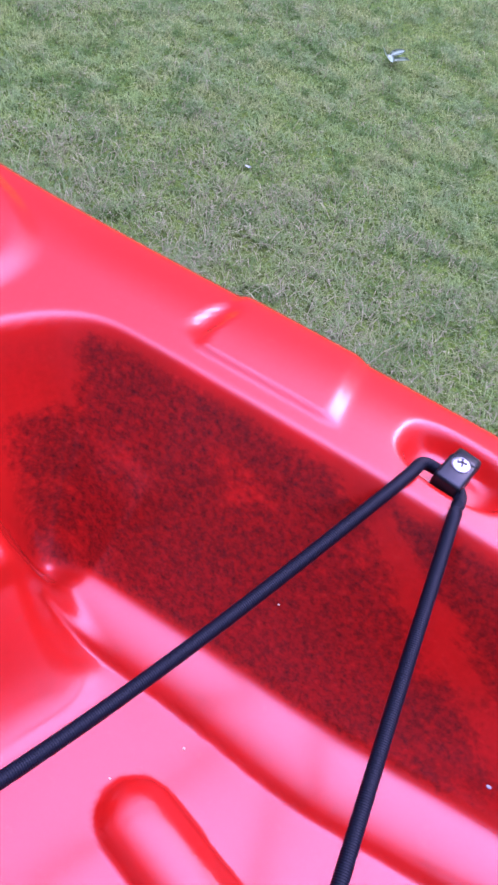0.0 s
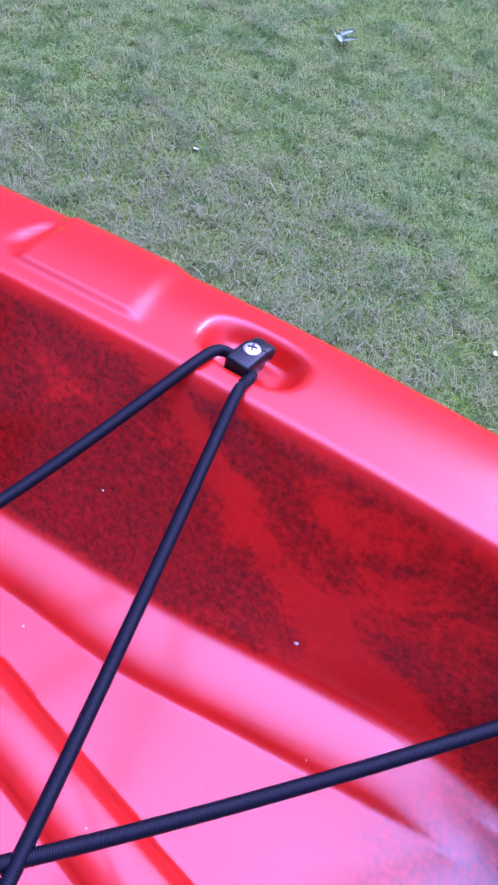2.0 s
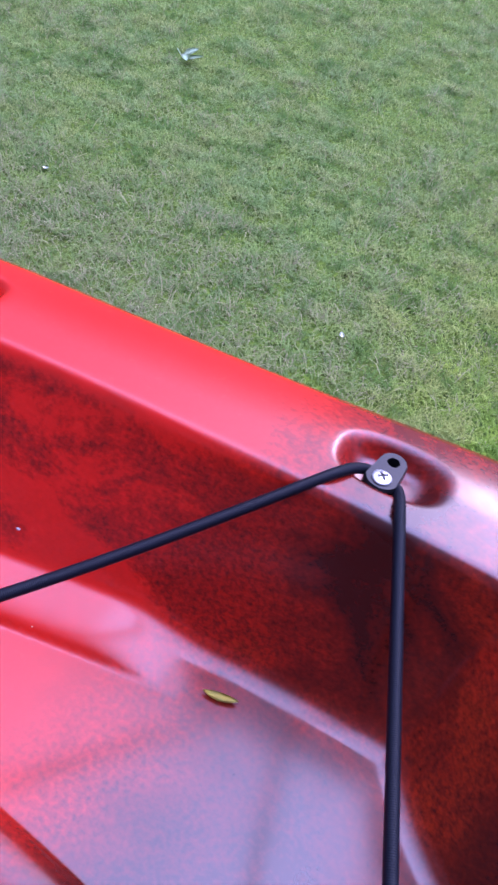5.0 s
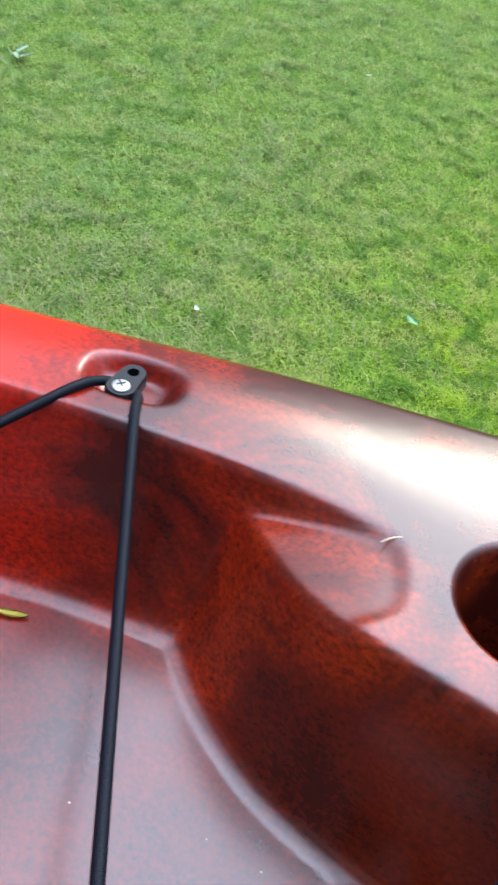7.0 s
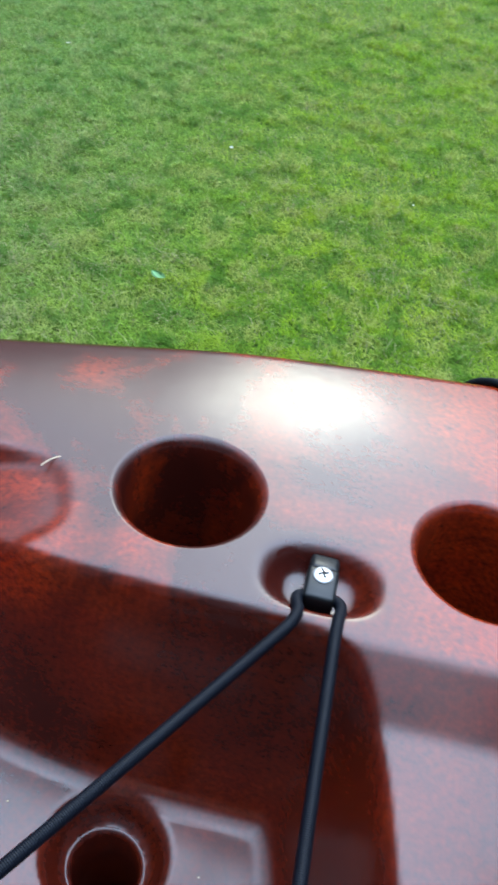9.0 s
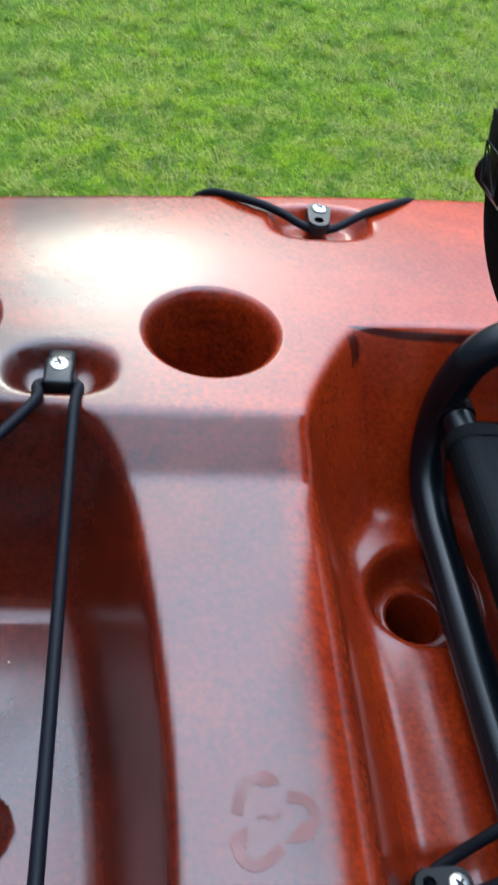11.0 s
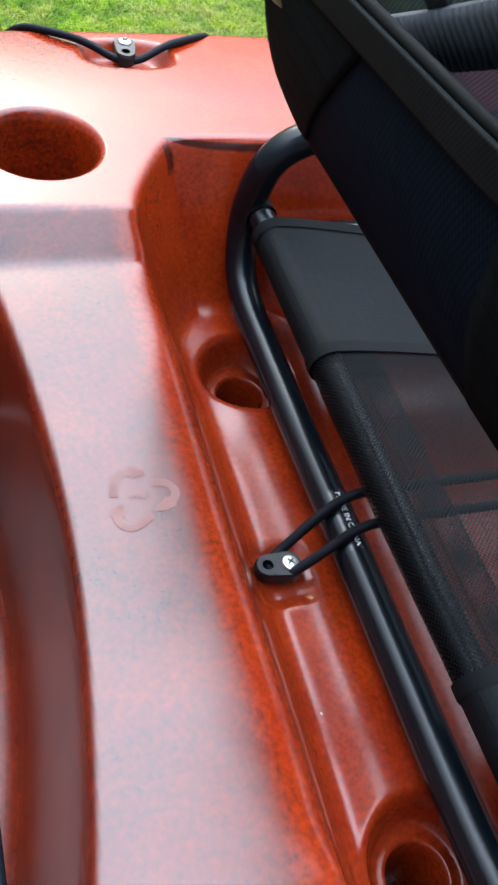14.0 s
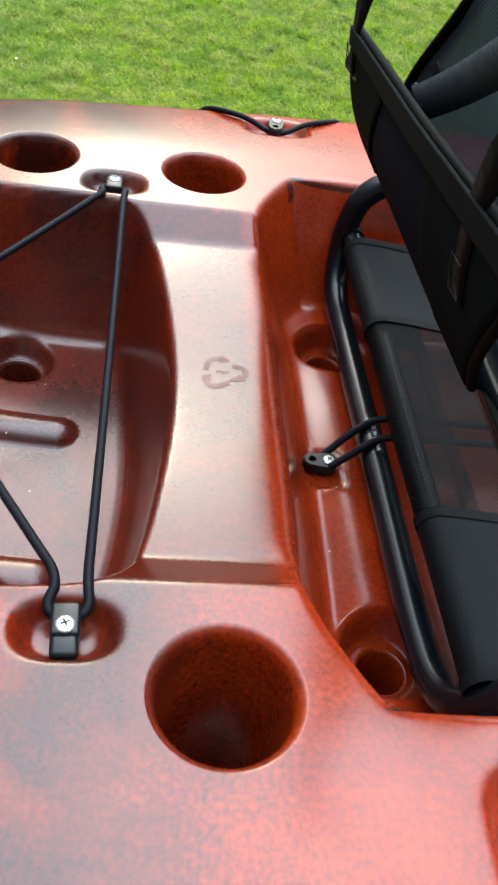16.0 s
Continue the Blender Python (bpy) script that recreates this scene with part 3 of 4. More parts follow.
    for cy in (0.182, -0.182):
        q = np.hypot(x - 0.232, y - cy)
        floor = floor - 0.030 * (1 - sstep(q, 0.026, 0.041))
    # pad under the seat's tie-down
    q = (np.abs((x - 0.200) / 0.034) ** 4 + np.abs((y - 0.003) / 0.024) ** 4) ** 0.25
    floor = floor - 0.0048 * (1 - sstep(q, 0.66, 1.04)) * (1 - sstep(x, 0.208, 0.226))
    z = np.where(d > -0.03, z + (floor - z) * wall, z)
    return z


def spaced(stops):
    """Stations from (start, step) pairs up to the last start."""
    out = []
    for (a, s), (b, _) in zip(stops, stops[1:]):
        out.append(np.linspace(a, b, max(2, round((b - a) / s)), endpoint=False))
    return np.concatenate(out + [[stops[-1][0]]])


kayak = empty("kayak", pose(0, 0, DECK), label="red and black marbled plastic sit-on-top kayak on trestles", category="kayak")

XS = spaced([(-1.55, 0.02), (-0.96, 0.0027), (0.42, 0.006), (0.62, 0.03), (2.42, 0)])
S = np.concatenate([np.linspace(0, 0.90, 152, endpoint=False), np.linspace(0.90, 1.0, 26)])
S = np.concatenate([-S[:0:-1], S])
GX, GS = np.meshgrid(XS, S, indexing="ij")
GY = GS * beam(GX)
GZ = deck_height(GX, GY)
nx, ny = GX.shape
idx = np.arange(nx * ny).reshape(nx, ny)
quads = np.stack([idx[:-1, :-1], idx[1:, :-1], idx[1:, 1:], idx[:-1, 1:]], -1)
cx, cy = (GX[:-1, :-1] + GX[1:, 1:]) / 2, (GY[:-1, :-1] + GY[1:, 1:]) / 2
keep = np.ones(cx.shape, dtype=bool)
DRAINS = [(-0.083, 0.150, 0.0195), (-0.083, -0.150, 0.0195), (0.232, 0.182, 0.019), (0.232, -0.182, 0.019)]
for hx, hy in CUPS:
    keep &= np.hypot(cx - hx, np.abs(cy) - hy) > CUP_R + 0.0050
for hx, hy, r in DRAINS:
    keep &= np.hypot(cx - hx, cy - hy) > r + 0.0025
keep &= np.hypot(cx + 0.736, cy + 0.016) > 0.060
def rounded_hole(hx, hy, r0):
    """Draws the corners round an opening in the deck onto a true circle."""
    hole = np.zeros((nx + 1, ny + 1), dtype=bool)
    hole[1:-1, 1:-1] = ~keep
    solid = np.zeros((nx + 1, ny + 1), dtype=bool)
    solid[1:-1, 1:-1] = keep
    touch = lambda m: m[:-1, :-1] | m[1:, :-1] | m[:-1, 1:] | m[1:, 1:]
    rad = np.hypot(GX - hx, GY - hy)
    edge = touch(hole) & touch(solid) & (rad < r0 + 0.006)
    f = r0 / np.maximum(rad, 1e-6)
    GX[edge], GY[edge] = (hx + (GX - hx) * f)[edge], (hy + (GY - hy) * f)[edge]
    GZ[edge] = deck_height(GX[edge], GY[edge])


for hx, hy in CUPS:
    for sgn in (1, -1):
        rounded_hole(hx, sgn * hy, CUP_R + 0.0050)
for hx, hy, r in DRAINS:
    rounded_hole(hx, hy, r + 0.0030)
me = from_arrays("deck", np.stack([GX, GY, GZ], -1).reshape(-1, 3), quads[keep])
me.shade_smooth()
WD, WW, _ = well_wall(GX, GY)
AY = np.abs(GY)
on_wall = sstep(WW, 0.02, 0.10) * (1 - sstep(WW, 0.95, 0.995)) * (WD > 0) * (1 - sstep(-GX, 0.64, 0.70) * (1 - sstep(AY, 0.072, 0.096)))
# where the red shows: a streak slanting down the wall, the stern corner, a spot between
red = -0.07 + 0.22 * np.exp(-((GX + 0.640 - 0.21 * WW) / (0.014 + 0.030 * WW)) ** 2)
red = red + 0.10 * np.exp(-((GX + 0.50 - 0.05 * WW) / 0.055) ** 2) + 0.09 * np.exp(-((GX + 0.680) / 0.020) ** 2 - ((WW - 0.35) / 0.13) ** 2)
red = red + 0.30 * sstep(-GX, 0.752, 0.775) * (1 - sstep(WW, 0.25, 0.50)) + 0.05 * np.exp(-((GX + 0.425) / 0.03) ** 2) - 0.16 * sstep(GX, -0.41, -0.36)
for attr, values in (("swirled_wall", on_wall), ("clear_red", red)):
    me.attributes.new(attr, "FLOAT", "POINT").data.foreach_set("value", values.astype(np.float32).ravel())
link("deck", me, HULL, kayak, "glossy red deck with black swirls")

# hull below the gunwale
prof = np.array([(1.0, -0.0), (1.002, -0.03), (0.995, -0.07), (0.975, -0.12), (0.93, -0.17), (0.84, -0.215), (0.68, -0.25), (0.42, -0.275), (0.16, -0.288), (0.0, -0.292)])
hx_ = spaced([(-1.55, 0.02), (2.42, 0)])
hz0 = deck_height(hx_, beam(hx_))
rows = []
for sgn in (1, -1):
    for f_, z_ in (prof if sgn == 1 else prof[::-1][1:]):
        lift = 0.15 * sstep(-hx_, 0.9, 1.55) + 0.2 * sstep(hx_, 1.5, 2.42)
        rows.append(np.stack([hx_, sgn * f_ * beam(hx_), hz0 * (1 - abs(z_) / 0.292) + (z_ + (-0.006 if z_ < -0.28 else 0)) * (1 - lift) - 0.04 * (abs(z_) / 0.292)], -1))
hv = np.stack(rows, 0)
m_, n_ = hv.shape[:2]
idx = np.arange(m_ * n_).reshape(m_, n_)
hq = np.stack([idx[:-1, :-1], idx[1:, :-1], idx[1:, 1:], idx[:-1, 1:]], -1)
me = from_arrays("hull", hv.reshape(-1, 3), hq.reshape(-1, 4))
me.shade_smooth()
link("hull", me, HULL, kayak)


def seated(me, x, y, r):
    """Lets a turned rim follow the surface of the deck round it."""
    co = np.empty(len(me.vertices) * 3, dtype=np.float32)
    me.vertices.foreach_get("co", co)
    co = co.reshape(-1, 3)
    rad = np.hypot(co[:, 0], co[:, 1])
    f = np.maximum(rad, r) / np.maximum(rad, 1e-6)
    co[:, 2] += deck_height(x + co[:, 0] * f, y + co[:, 1] * f)
    co[:, :2] += (x, y)
    me.vertices.foreach_set("co", co.ravel())
    me.update()
    return me


def cup_holder(x, y):
    """A moulded round well with a rolled lip."""
    r = CUP_R
    prof = [(r + 0.0058, -0.0002), (r + 0.0050, 0.0), (r + 0.0040, -0.0002), (r + 0.0022, -0.0011), (r + 0.0004, -0.0030), (r - 0.0010, -0.0062), (r - 0.0018, -0.011), (r - 0.0026, -0.02),
            (r - 0.005, -0.10), (r - 0.0068, -0.150), (r - 0.0085, -0.180), (r - 0.012, -0.185), (0.010, -0.1855), (0.0005, -0.1855)]
    link("cup_holder", seated(lathe_mesh("cup_holder", prof, 80), x, y, r), HULL, kayak)


for hx, hy in CUPS:
    for sgn in (1, -1):
        cup_holder(hx, sgn * hy)


def scupper(x, y, r):
    """A drain over a hull left closed below, which keeps its bore dark."""
    prof = [(r + 0.0038, -0.0004), (r + 0.0030, 0.0), (r + 0.0018, -0.0001), (r + 0.0006, -0.0010), (r - 0.0008, -0.004), (r - 0.002, -0.03), (r - 0.002, -0.09), (r + 0.004, -0.13)]
    link("scupper", seated(lathe_mesh("scupper", prof, 48), x, y, r), HULL, kayak)


for d_ in DRAINS:
    scupper(*d_)

# stern hatch: a black lid in a rolled collar
hz = float(deck_height(np.array([-0.72]), np.array([0.0]))[0])
collar = link("hatch_collar", lathe_mesh("hatch_collar", [(0.068, -0.006), (0.064, 0.0015), (0.061, 0.003), (0.058, 0.002), (0.056, -0.003), (0.055, -0.03)]), HULL, kayak)
collar.matrix_basis = pose(-0.736, -0.016, hz)
lid = link("hatch_lid", lathe_mesh("hatch_lid", [(0.0552, -0.03), (0.054, -0.014), (0.052, -0.011), (0.042, -0.010), (0.040, -0.014), (0.0005, -0.014)]), BLACK_NYLON, kayak, "round black screw-in hatch lid")
lid.matrix_basis = pose(-0.736, -0.016, hz)


# ---- fittings ----
def screw_mesh(r=0.0056):
    bm = bmesh.new()
    bmesh.ops.create_uvsphere(bm, u_segments=24, v_segments=10, radius=r)
    for v in bm.verts:
        v.co.z = max(v.co.z, -0.2 * r) * 0.35
    return bm


def add_screw(hook, x, y, z, turn=0.4):
    s = part("screw", screw_mesh(), STEEL, hook, "silver cross-head screw")
    s.matrix_basis = pose(x, y, z, 0, 0, math.degrees(turn))
    bm = block((0.0058, 0.0013, 0.0008), (0, 0, 0.0019), 0)
    b2 = bmesh.new()
    bmesh.ops.create_cube(b2, size=1, matrix=Matrix.Translation((0, 0, 0.0019)) @ Matrix.Diagonal((0.0013, 0.0058, 0.0008, 1)))
    tmp = bpy.data.meshes.new("slot")
    b2.to_mesh(tmp)
    b2.free()
    bm.from_mesh(tmp)
    bpy.data.meshes.remove(tmp)
    part("slot", bm, SLOT, s, smooth=False)


def block_hook(m):
    """A black nylon lashing block; its inner end (towards -y) clamps the cord."""
    h = empty("lashing_hook", m)
    h.parent = kayak
    bm = block((0.0165, 0.021, 0.0125), (0, -0.0035, 0.0065), 0.0022)
    part("clamp", bm, BLACK_NYLON, h)
    bm = block((0.0158, 0.013, 0.0085), (0, 0.0115, 0.0062), 0.003, pose(0, 0, 0, -14))
    part("nose", bm, BLACK_NYLON, h)
    add_screw(h, 0, 0.001, 0.0128)
    return h


def eyelet_hook(m):
    """A black nylon plate with a screw at one end and an open eye at the other (towards +y)."""
    h = empty("lashing_hook", m)
    h.parent = kayak
    n = 40
    out = []
    for i in range(n):
        a = 2 * math.pi * i / n
        out.append((0.0085 * math.cos(a) * (1.12 if math.sin(a) < 0 else 0.95), 0.0085 * math.sin(a) + (0.0085 if math.sin(a) >= 0 else -0.0065)))
    bm = bmesh.new()
    rings = []
    for sc, z in ((1.0, 0.0), (1.0, 0.0065), (0.93, 0.0085)):
        rings.append([bm.verts.new((x * sc, y * sc, z)) for x, y in out])
    eye_top = [bm.verts.new((0.0036 * math.cos(2 * math.pi * i / n), 0.0085 + 0.0036 * math.sin(2 * math.pi * i / n), 0.0085)) for i in range(n)]
    eye_low = [bm.verts.new((v.co.x, v.co.y, 0.0005)) for v in eye_top]
    for a, b in zip(rings, rings[1:]):
        for i in range(n):
            bm.faces.new((a[i], a[(i + 1) % n], b[(i + 1) % n], b[i]))
    for i in range(n):
        bm.faces.new((rings[2][i], rings[2][(i + 1) % n], eye_top[(i + 1) % n], eye_top[i]))
        bm.faces.new((eye_top[i], eye_top[(i + 1) % n], eye_low[(i + 1) % n], eye_low[i]))
    bm.faces.new(rings[0][::-1])
    bmesh.ops.recalc_face_normals(bm, faces=bm.faces)
    part("plate", bm, BLACK_NYLON, h, smooth=False)
    bm = bmesh.new()
    bmesh.ops.create_cone(bm, cap_ends=True, segments=24, radius1=0.0075, radius2=0.0075, depth=0.006, matrix=Matrix.Translation((0, -0.004, -0.003)))
    part("stem", bm, BLACK_NYLON, h, smooth=False)
    add_screw(h, 0, -0.0065, 0.0088, 0.8)
    return h


def surface(x, y):
    return float(deck_height(np.array([float(x)]), np.array([float(y)]))[0])


HZ = [0.0] * 3
for i, (hx, hy) in enumerate(HOOKS):
    z = surface(hx, hy) + 0.003
    HZ[i] = z
    for sgn in (1, -1):
        if i == 1:
            eyelet_hook(pose(hx, sgn * (hy - 0.008), z + 0.004, 0, 0, (6 if sgn > 0 else 174)))
        else:
            turn = (-2 if i == 2 else 11) * sgn
            hook = block_hook(pose(hx + (0.002 if i == 0 else 0), sgn * (hy - (0.006 if i == 0 else 0.001)), z + (0.004 if i == 0 else 0.001), 0, 0, turn if sgn > 0 else 180 + turn))
            if i == 0:
                hook.scale = (0.86, 0.90, 0.95)
for sgn in (1, -1):
    eyelet_hook(pose(0.174, sgn * 0.429, surface(0.174, 0.42) + 0.0065, 0, 0, 172 if sgn > 0 else 8))
TIE_Z = surface(0.205, 0.008)
eyelet_hook(pose(0.2005, 0.006, TIE_Z + 0.005, 0, 0, 86))


# ---- shock cords ----
def cord(name, pts, label, radius=0.0031, closed=False, rounds=3):
    me = tube_mesh(name, soften(pts, rounds, closed), radius, 14, closed)
    me.materials.append(CORD)
    ob = new(name, me)
    ob.matrix_basis = pose(0, 0, DECK)
    return tagged(ob, label, "bungee cord")


def hook_turn(i, sgn, prev, nxt):
    """The cord's bend round the inner end of a hook, from the strand before to the strand after."""
    hx, hy = HOOKS[i]
    z = HZ[i] + 0.0075
    pts = []
    for q, order in ((prev, 0), (nxt, 1)):
        side = 1 if q > hx + 0.001 else -1
        if abs(q - hx) < 0.001:
            side = 1 if i == 2 else -1
        lead = {0: (0.008, 0.018), 1: (0.016, 0.020), 2: (0.008, 0.010)}[i][side > 0]
        if sgn < 0 and i == 1:
            lead = -0.010
        elif sgn < 0 and i == 2 and side < 0:
            lead = 0.006
        a = [(hx + side * lead, sgn * (hy - 0.029), surface(hx, hy - 0.0255) + 0.0042), (hx + side * 0.0125, sgn * (hy - 0.0135), z + 0.002), (hx + side * 0.006, sgn * (hy - 0.0085), z)]
        pts += a if order == 0 else a[::-1]
    return pts


HX = [h[0] for h in HOOKS]
loop = []
loop += hook_turn(0, 1, HX[1], HX[0])
loop += hook_turn(0, -1, HX[0], HX[1])
loop += hook_turn(1, 1, HX[0], HX[2])
loop += hook_turn(2, -1, HX[1], HX[2])
loop += hook_turn(2, 1, HX[2], HX[1])
loop += hook_turn(1, -1, HX[2], HX[0])


def dense_loop(p, step=0.03):
    out = []
    for a, b in zip(p, p[1:] + p[:1]):
        a, b = np.array(a), np.array(b)
        n = max(1, int(np.linalg.norm(b - a) / step))
        sag = 0.0
        if n > 5:
            far = (abs(a[0] + 0.6) < 0.05) + (abs(b[0] + 0.6) < 0.05)
            sag = 0.027 if far == 2 else 0.041 if far == 1 else 0.014
        out += [tuple(a + (b - a) * t / n - np.array((0, 0, sag * math.sin(math.pi * t / n)))) for t in range(n)]
    return out


cord("bungee_cord", dense_loop(loop), "black braided bungee cord laced zigzag across the tank well", closed=True, rounds=2)

for sgn in (1, -1):
    zz = surface(0.174, 0.42) + 0.002
    cord("bungee_cord", [(0.065, sgn * 0.490, -0.075), (0.080, sgn * 0.478, -0.030), (0.093, sgn * 0.464, -0.008), (0.115, sgn * 0.446, -0.0015), (0.142, sgn * 0.428, zz + 0.0155), (0.165, sgn * 0.4175, zz + 0.0065),
                         (0.184, sgn * 0.4175, zz + 0.0065), (0.206, sgn * 0.428, zz + 0.0155), (0.232, sgn * 0.446, -0.0015), (0.256, sgn * 0.468, -0.008), (0.270, sgn * 0.484, -0.030), (0.285, sgn * 0.496, -0.08)],
         "short black bungee cord hooked over the kayak's gunwale", 0.0031)

# loop that holds the seat frame down
tz = TIE_Z + 0.008
cord("seat_tie_cord", [(0.60, 0.036, -0.100), (0.36, 0.034, -0.090), (0.30, 0.033, -0.088), (0.268, 0.032, -0.086), (0.245, 0.030, -0.087), (0.225, 0.024, -0.100), (0.205, 0.018, tz), (0.196, 0.013, tz - 0.002), (0.194, 0.006, tz - 0.002),
                       (0.204, -0.001, tz), (0.225, 0.001, -0.102), (0.245, 0.006, -0.087), (0.268, 0.008, -0.086), (0.30, 0.009, -0.088), (0.36, 0.01, -0.090), (0.60, 0.012, -0.100)],
     "black bungee loop tying the seat frame to the deck", 0.0034)


# ---- moulded mark on the bridge ----
def arrow_mark(pts, head=True):
    """One bent arrow of the recycling mark along a line of deck places, with a short head."""
    p = soften(np.array(pts) - (0.102, 0.010), 2)
    tan = np.gradient(p, axis=0)
    tan /= np.linalg.norm(tan, axis=1)[:, None]
    side = np.stack([-tan[:, 1], tan[:, 0]], -1)
    along = np.linspace(0, 1, len(p))
    w = np.where(along < 0.72, 0.0024, 0.0040 * np.clip((1 - along) / 0.26, 0.12, 1)) if head else np.full(len(p), 0.0009)
    bm = bmesh.new()
    a, b = p + side * w[:, None], p - side * w[:, None]
    rows = [(bm.verts.new((u[0], u[1], 0)), bm.verts.new((v[0], v[1], 0))) for u, v in zip(a, b)]
    for (u0, v0), (u1, v1) in zip(rows, rows[1:]):
        f = bm.faces.new((u0, v0, v1, u1))
        f.normal_update()
        if f.normal.z < 0:
            f.normal_flip()
    return bm


mark = empty("recycling_mark", pose(0.102, 0.010, 0))
mark.parent = kayak


def lay(bm, lift=0.0004):
    """Lets a flat piece lie on the deck round the mark."""
    for v in bm.verts:
        v.co = Vector((v.co.x, v.co.y, surface(0.102 + v.co.x, 0.010 + v.co.y) + lift + v.co.z))
    return bm


for bend in ([(0.1060, 0.0255), (0.0980, 0.0280), (0.0915, 0.0265), (0.0880, 0.0200), (0.0870, 0.0130)][::-1],
             [(0.1085, 0.0195), (0.1165, 0.0185), (0.1205, 0.0125), (0.1180, 0.0065), (0.1060, 0.0015)],
             [(0.0905, 0.0075), (0.0855, 0.0010), (0.0885, -0.0055), (0.0945, -0.0075), (0.1045, -0.0005)][::-1]):
    part("arrow", lay(arrow_mark(bend)), MARK, mark, "worn reddish recycling arrow", False)
part("tilde", lay(arrow_mark([(0.0950, 0.0115), (0.0985, 0.0130), (0.1015, 0.0100), (0.1055, 0.0135)], False)), MARK, mark, "", False)

# ---- seat ----
seat = empty("folding_seat", pose(0, 0, DECK), label="black folding kayak seat with tube frame and mesh fabric", category="seat")


def tube_part(name, pts, r, label="", mat=None, parent=None, rounds=3, flat=1.0, segs=18):
    return link(name, tube_mesh(name, soften(pts, rounds), r, segs, flat=flat), mat or BLACK_TUBE, parent or seat, label)


base = tube_part("base_tube", [(0.75, 0.274, 0.03), (0.45, 0.274, 0.029), (0.325, 0.274, 0.026), (0.275, 0.274, 0.018), (0.2515, 0.274, 0.000), (0.2440, 0.275, -0.028), (0.2420, 0.275, -0.060), (0.2405, 0.258, -0.091), (0.2405, 0.228, -0.1035), (0.2415, 0.19, -0.1055),
                               (0.243, 0.1, -0.1065), (0.2455, 0.0, -0.1065), (0.2465, -0.1, -0.1065), (0.247, -0.19, -0.1055), (0.2485, -0.232, -0.098), (0.256, -0.256, -0.075), (0.27, -0.266, -0.04), (0.30, -0.270, 0.0), (0.36, -0.271, 0.02),
                               (0.45, -0.272, 0.025), (0.75, -0.272, 0.03)], 0.0126, "bent black metal base tube")
# sticker and its print on the base tube
sticker_c = (0.2452, 0.018, -0.1065)


def wrap(me, at, r):
    """Bends a flat mesh (x along -y of the seat, y across) round the tube."""
    for v in me.vertices:
        u, w = v.co.x, v.co.y
        a = w / r
        v.co = Vector((at[0] + r * math.sin(a), at[1] - u, at[2] + r * math.cos(a)))


bm = bmesh.new()
bmesh.ops.create_grid(bm, x_segments=8, y_segments=8, size=0.5)
bmesh.ops.scale(bm, vec=(0.046, 0.0125, 1), verts=bm.verts)
me = bpy.data.meshes.new("sticker")
bm.to_mesh(me)
bm.free()
wrap(me, sticker_c, 0.0129)
me.flip_normals()
me.shade_smooth()
link("sticker", me, STICKER, base, "glossy black sticker")
fc = bpy.data.curves.new("print", "FONT")
fc.body, fc.size, fc.align_x, fc.align_y = "MADE IN CHINA", 0.0056, "CENTER", "CENTER"
fo = bpy.data.objects.new("print", fc)
scene.collection.objects.link(fo)
bpy.context.view_layer.update()
me = bpy.data.meshes.new_from_object(fo.evaluated_get(bpy.context.evaluated_depsgraph_get()))
bpy.data.objects.remove(fo)
bm = bmesh.new()
bm.from_mesh(me)
bmesh.ops.triangulate(bm, faces=bm.faces)
bm.to_mesh(me)
bm.free()
wrap(me, sticker_c, 0.01325)
me.name = "print"
me.materials.clear()
link("print", me, WHITE_INK, base, "white printed words")

SX, SZ = 0.2575, -0.058
tube_part("rear_tube", [(SX - 0.0080, 0.270, SZ + 0.014), (SX - 0.004, 0.232, SZ + 0.009), (SX - 0.001, 0.17, SZ + 0.004), (SX, 0.1, SZ + 0.002), (SX, -0.1, SZ), (SX + 0.006, -0.282, SZ)], 0.0108, "straight black cross tube", rounds=1)
for y0, y1 in ((0.273, 0.262), (-0.283, -0.294)):
    tube_part("end_cap", [(SX + (-0.0080 if y0 > 0 else 0.006), y0, SZ + (0.0140 if y0 > 0 else 0)), (SX + (-0.0072 if y0 > 0 else 0.006), y1, SZ + (0.0128 if y0 > 0 else 0))], 0.0124, "black plastic end cap", BLACK_NYLON, rounds=0)
for sgn in (1, -1):
    tube_part("side_rail", [(SX + 0.01, sgn * 0.262, SZ - 0.004), (0.40, sgn * 0.264, SZ - 0.004), (0.70, sgn * 0.264, SZ + 0.02)], 0.0108, rounds=1)
tube_part("front_tube", [(0.70, 0.28, SZ + 0.02), (0.70, -0.28, SZ + 0.02)], 0.0108, rounds=0)


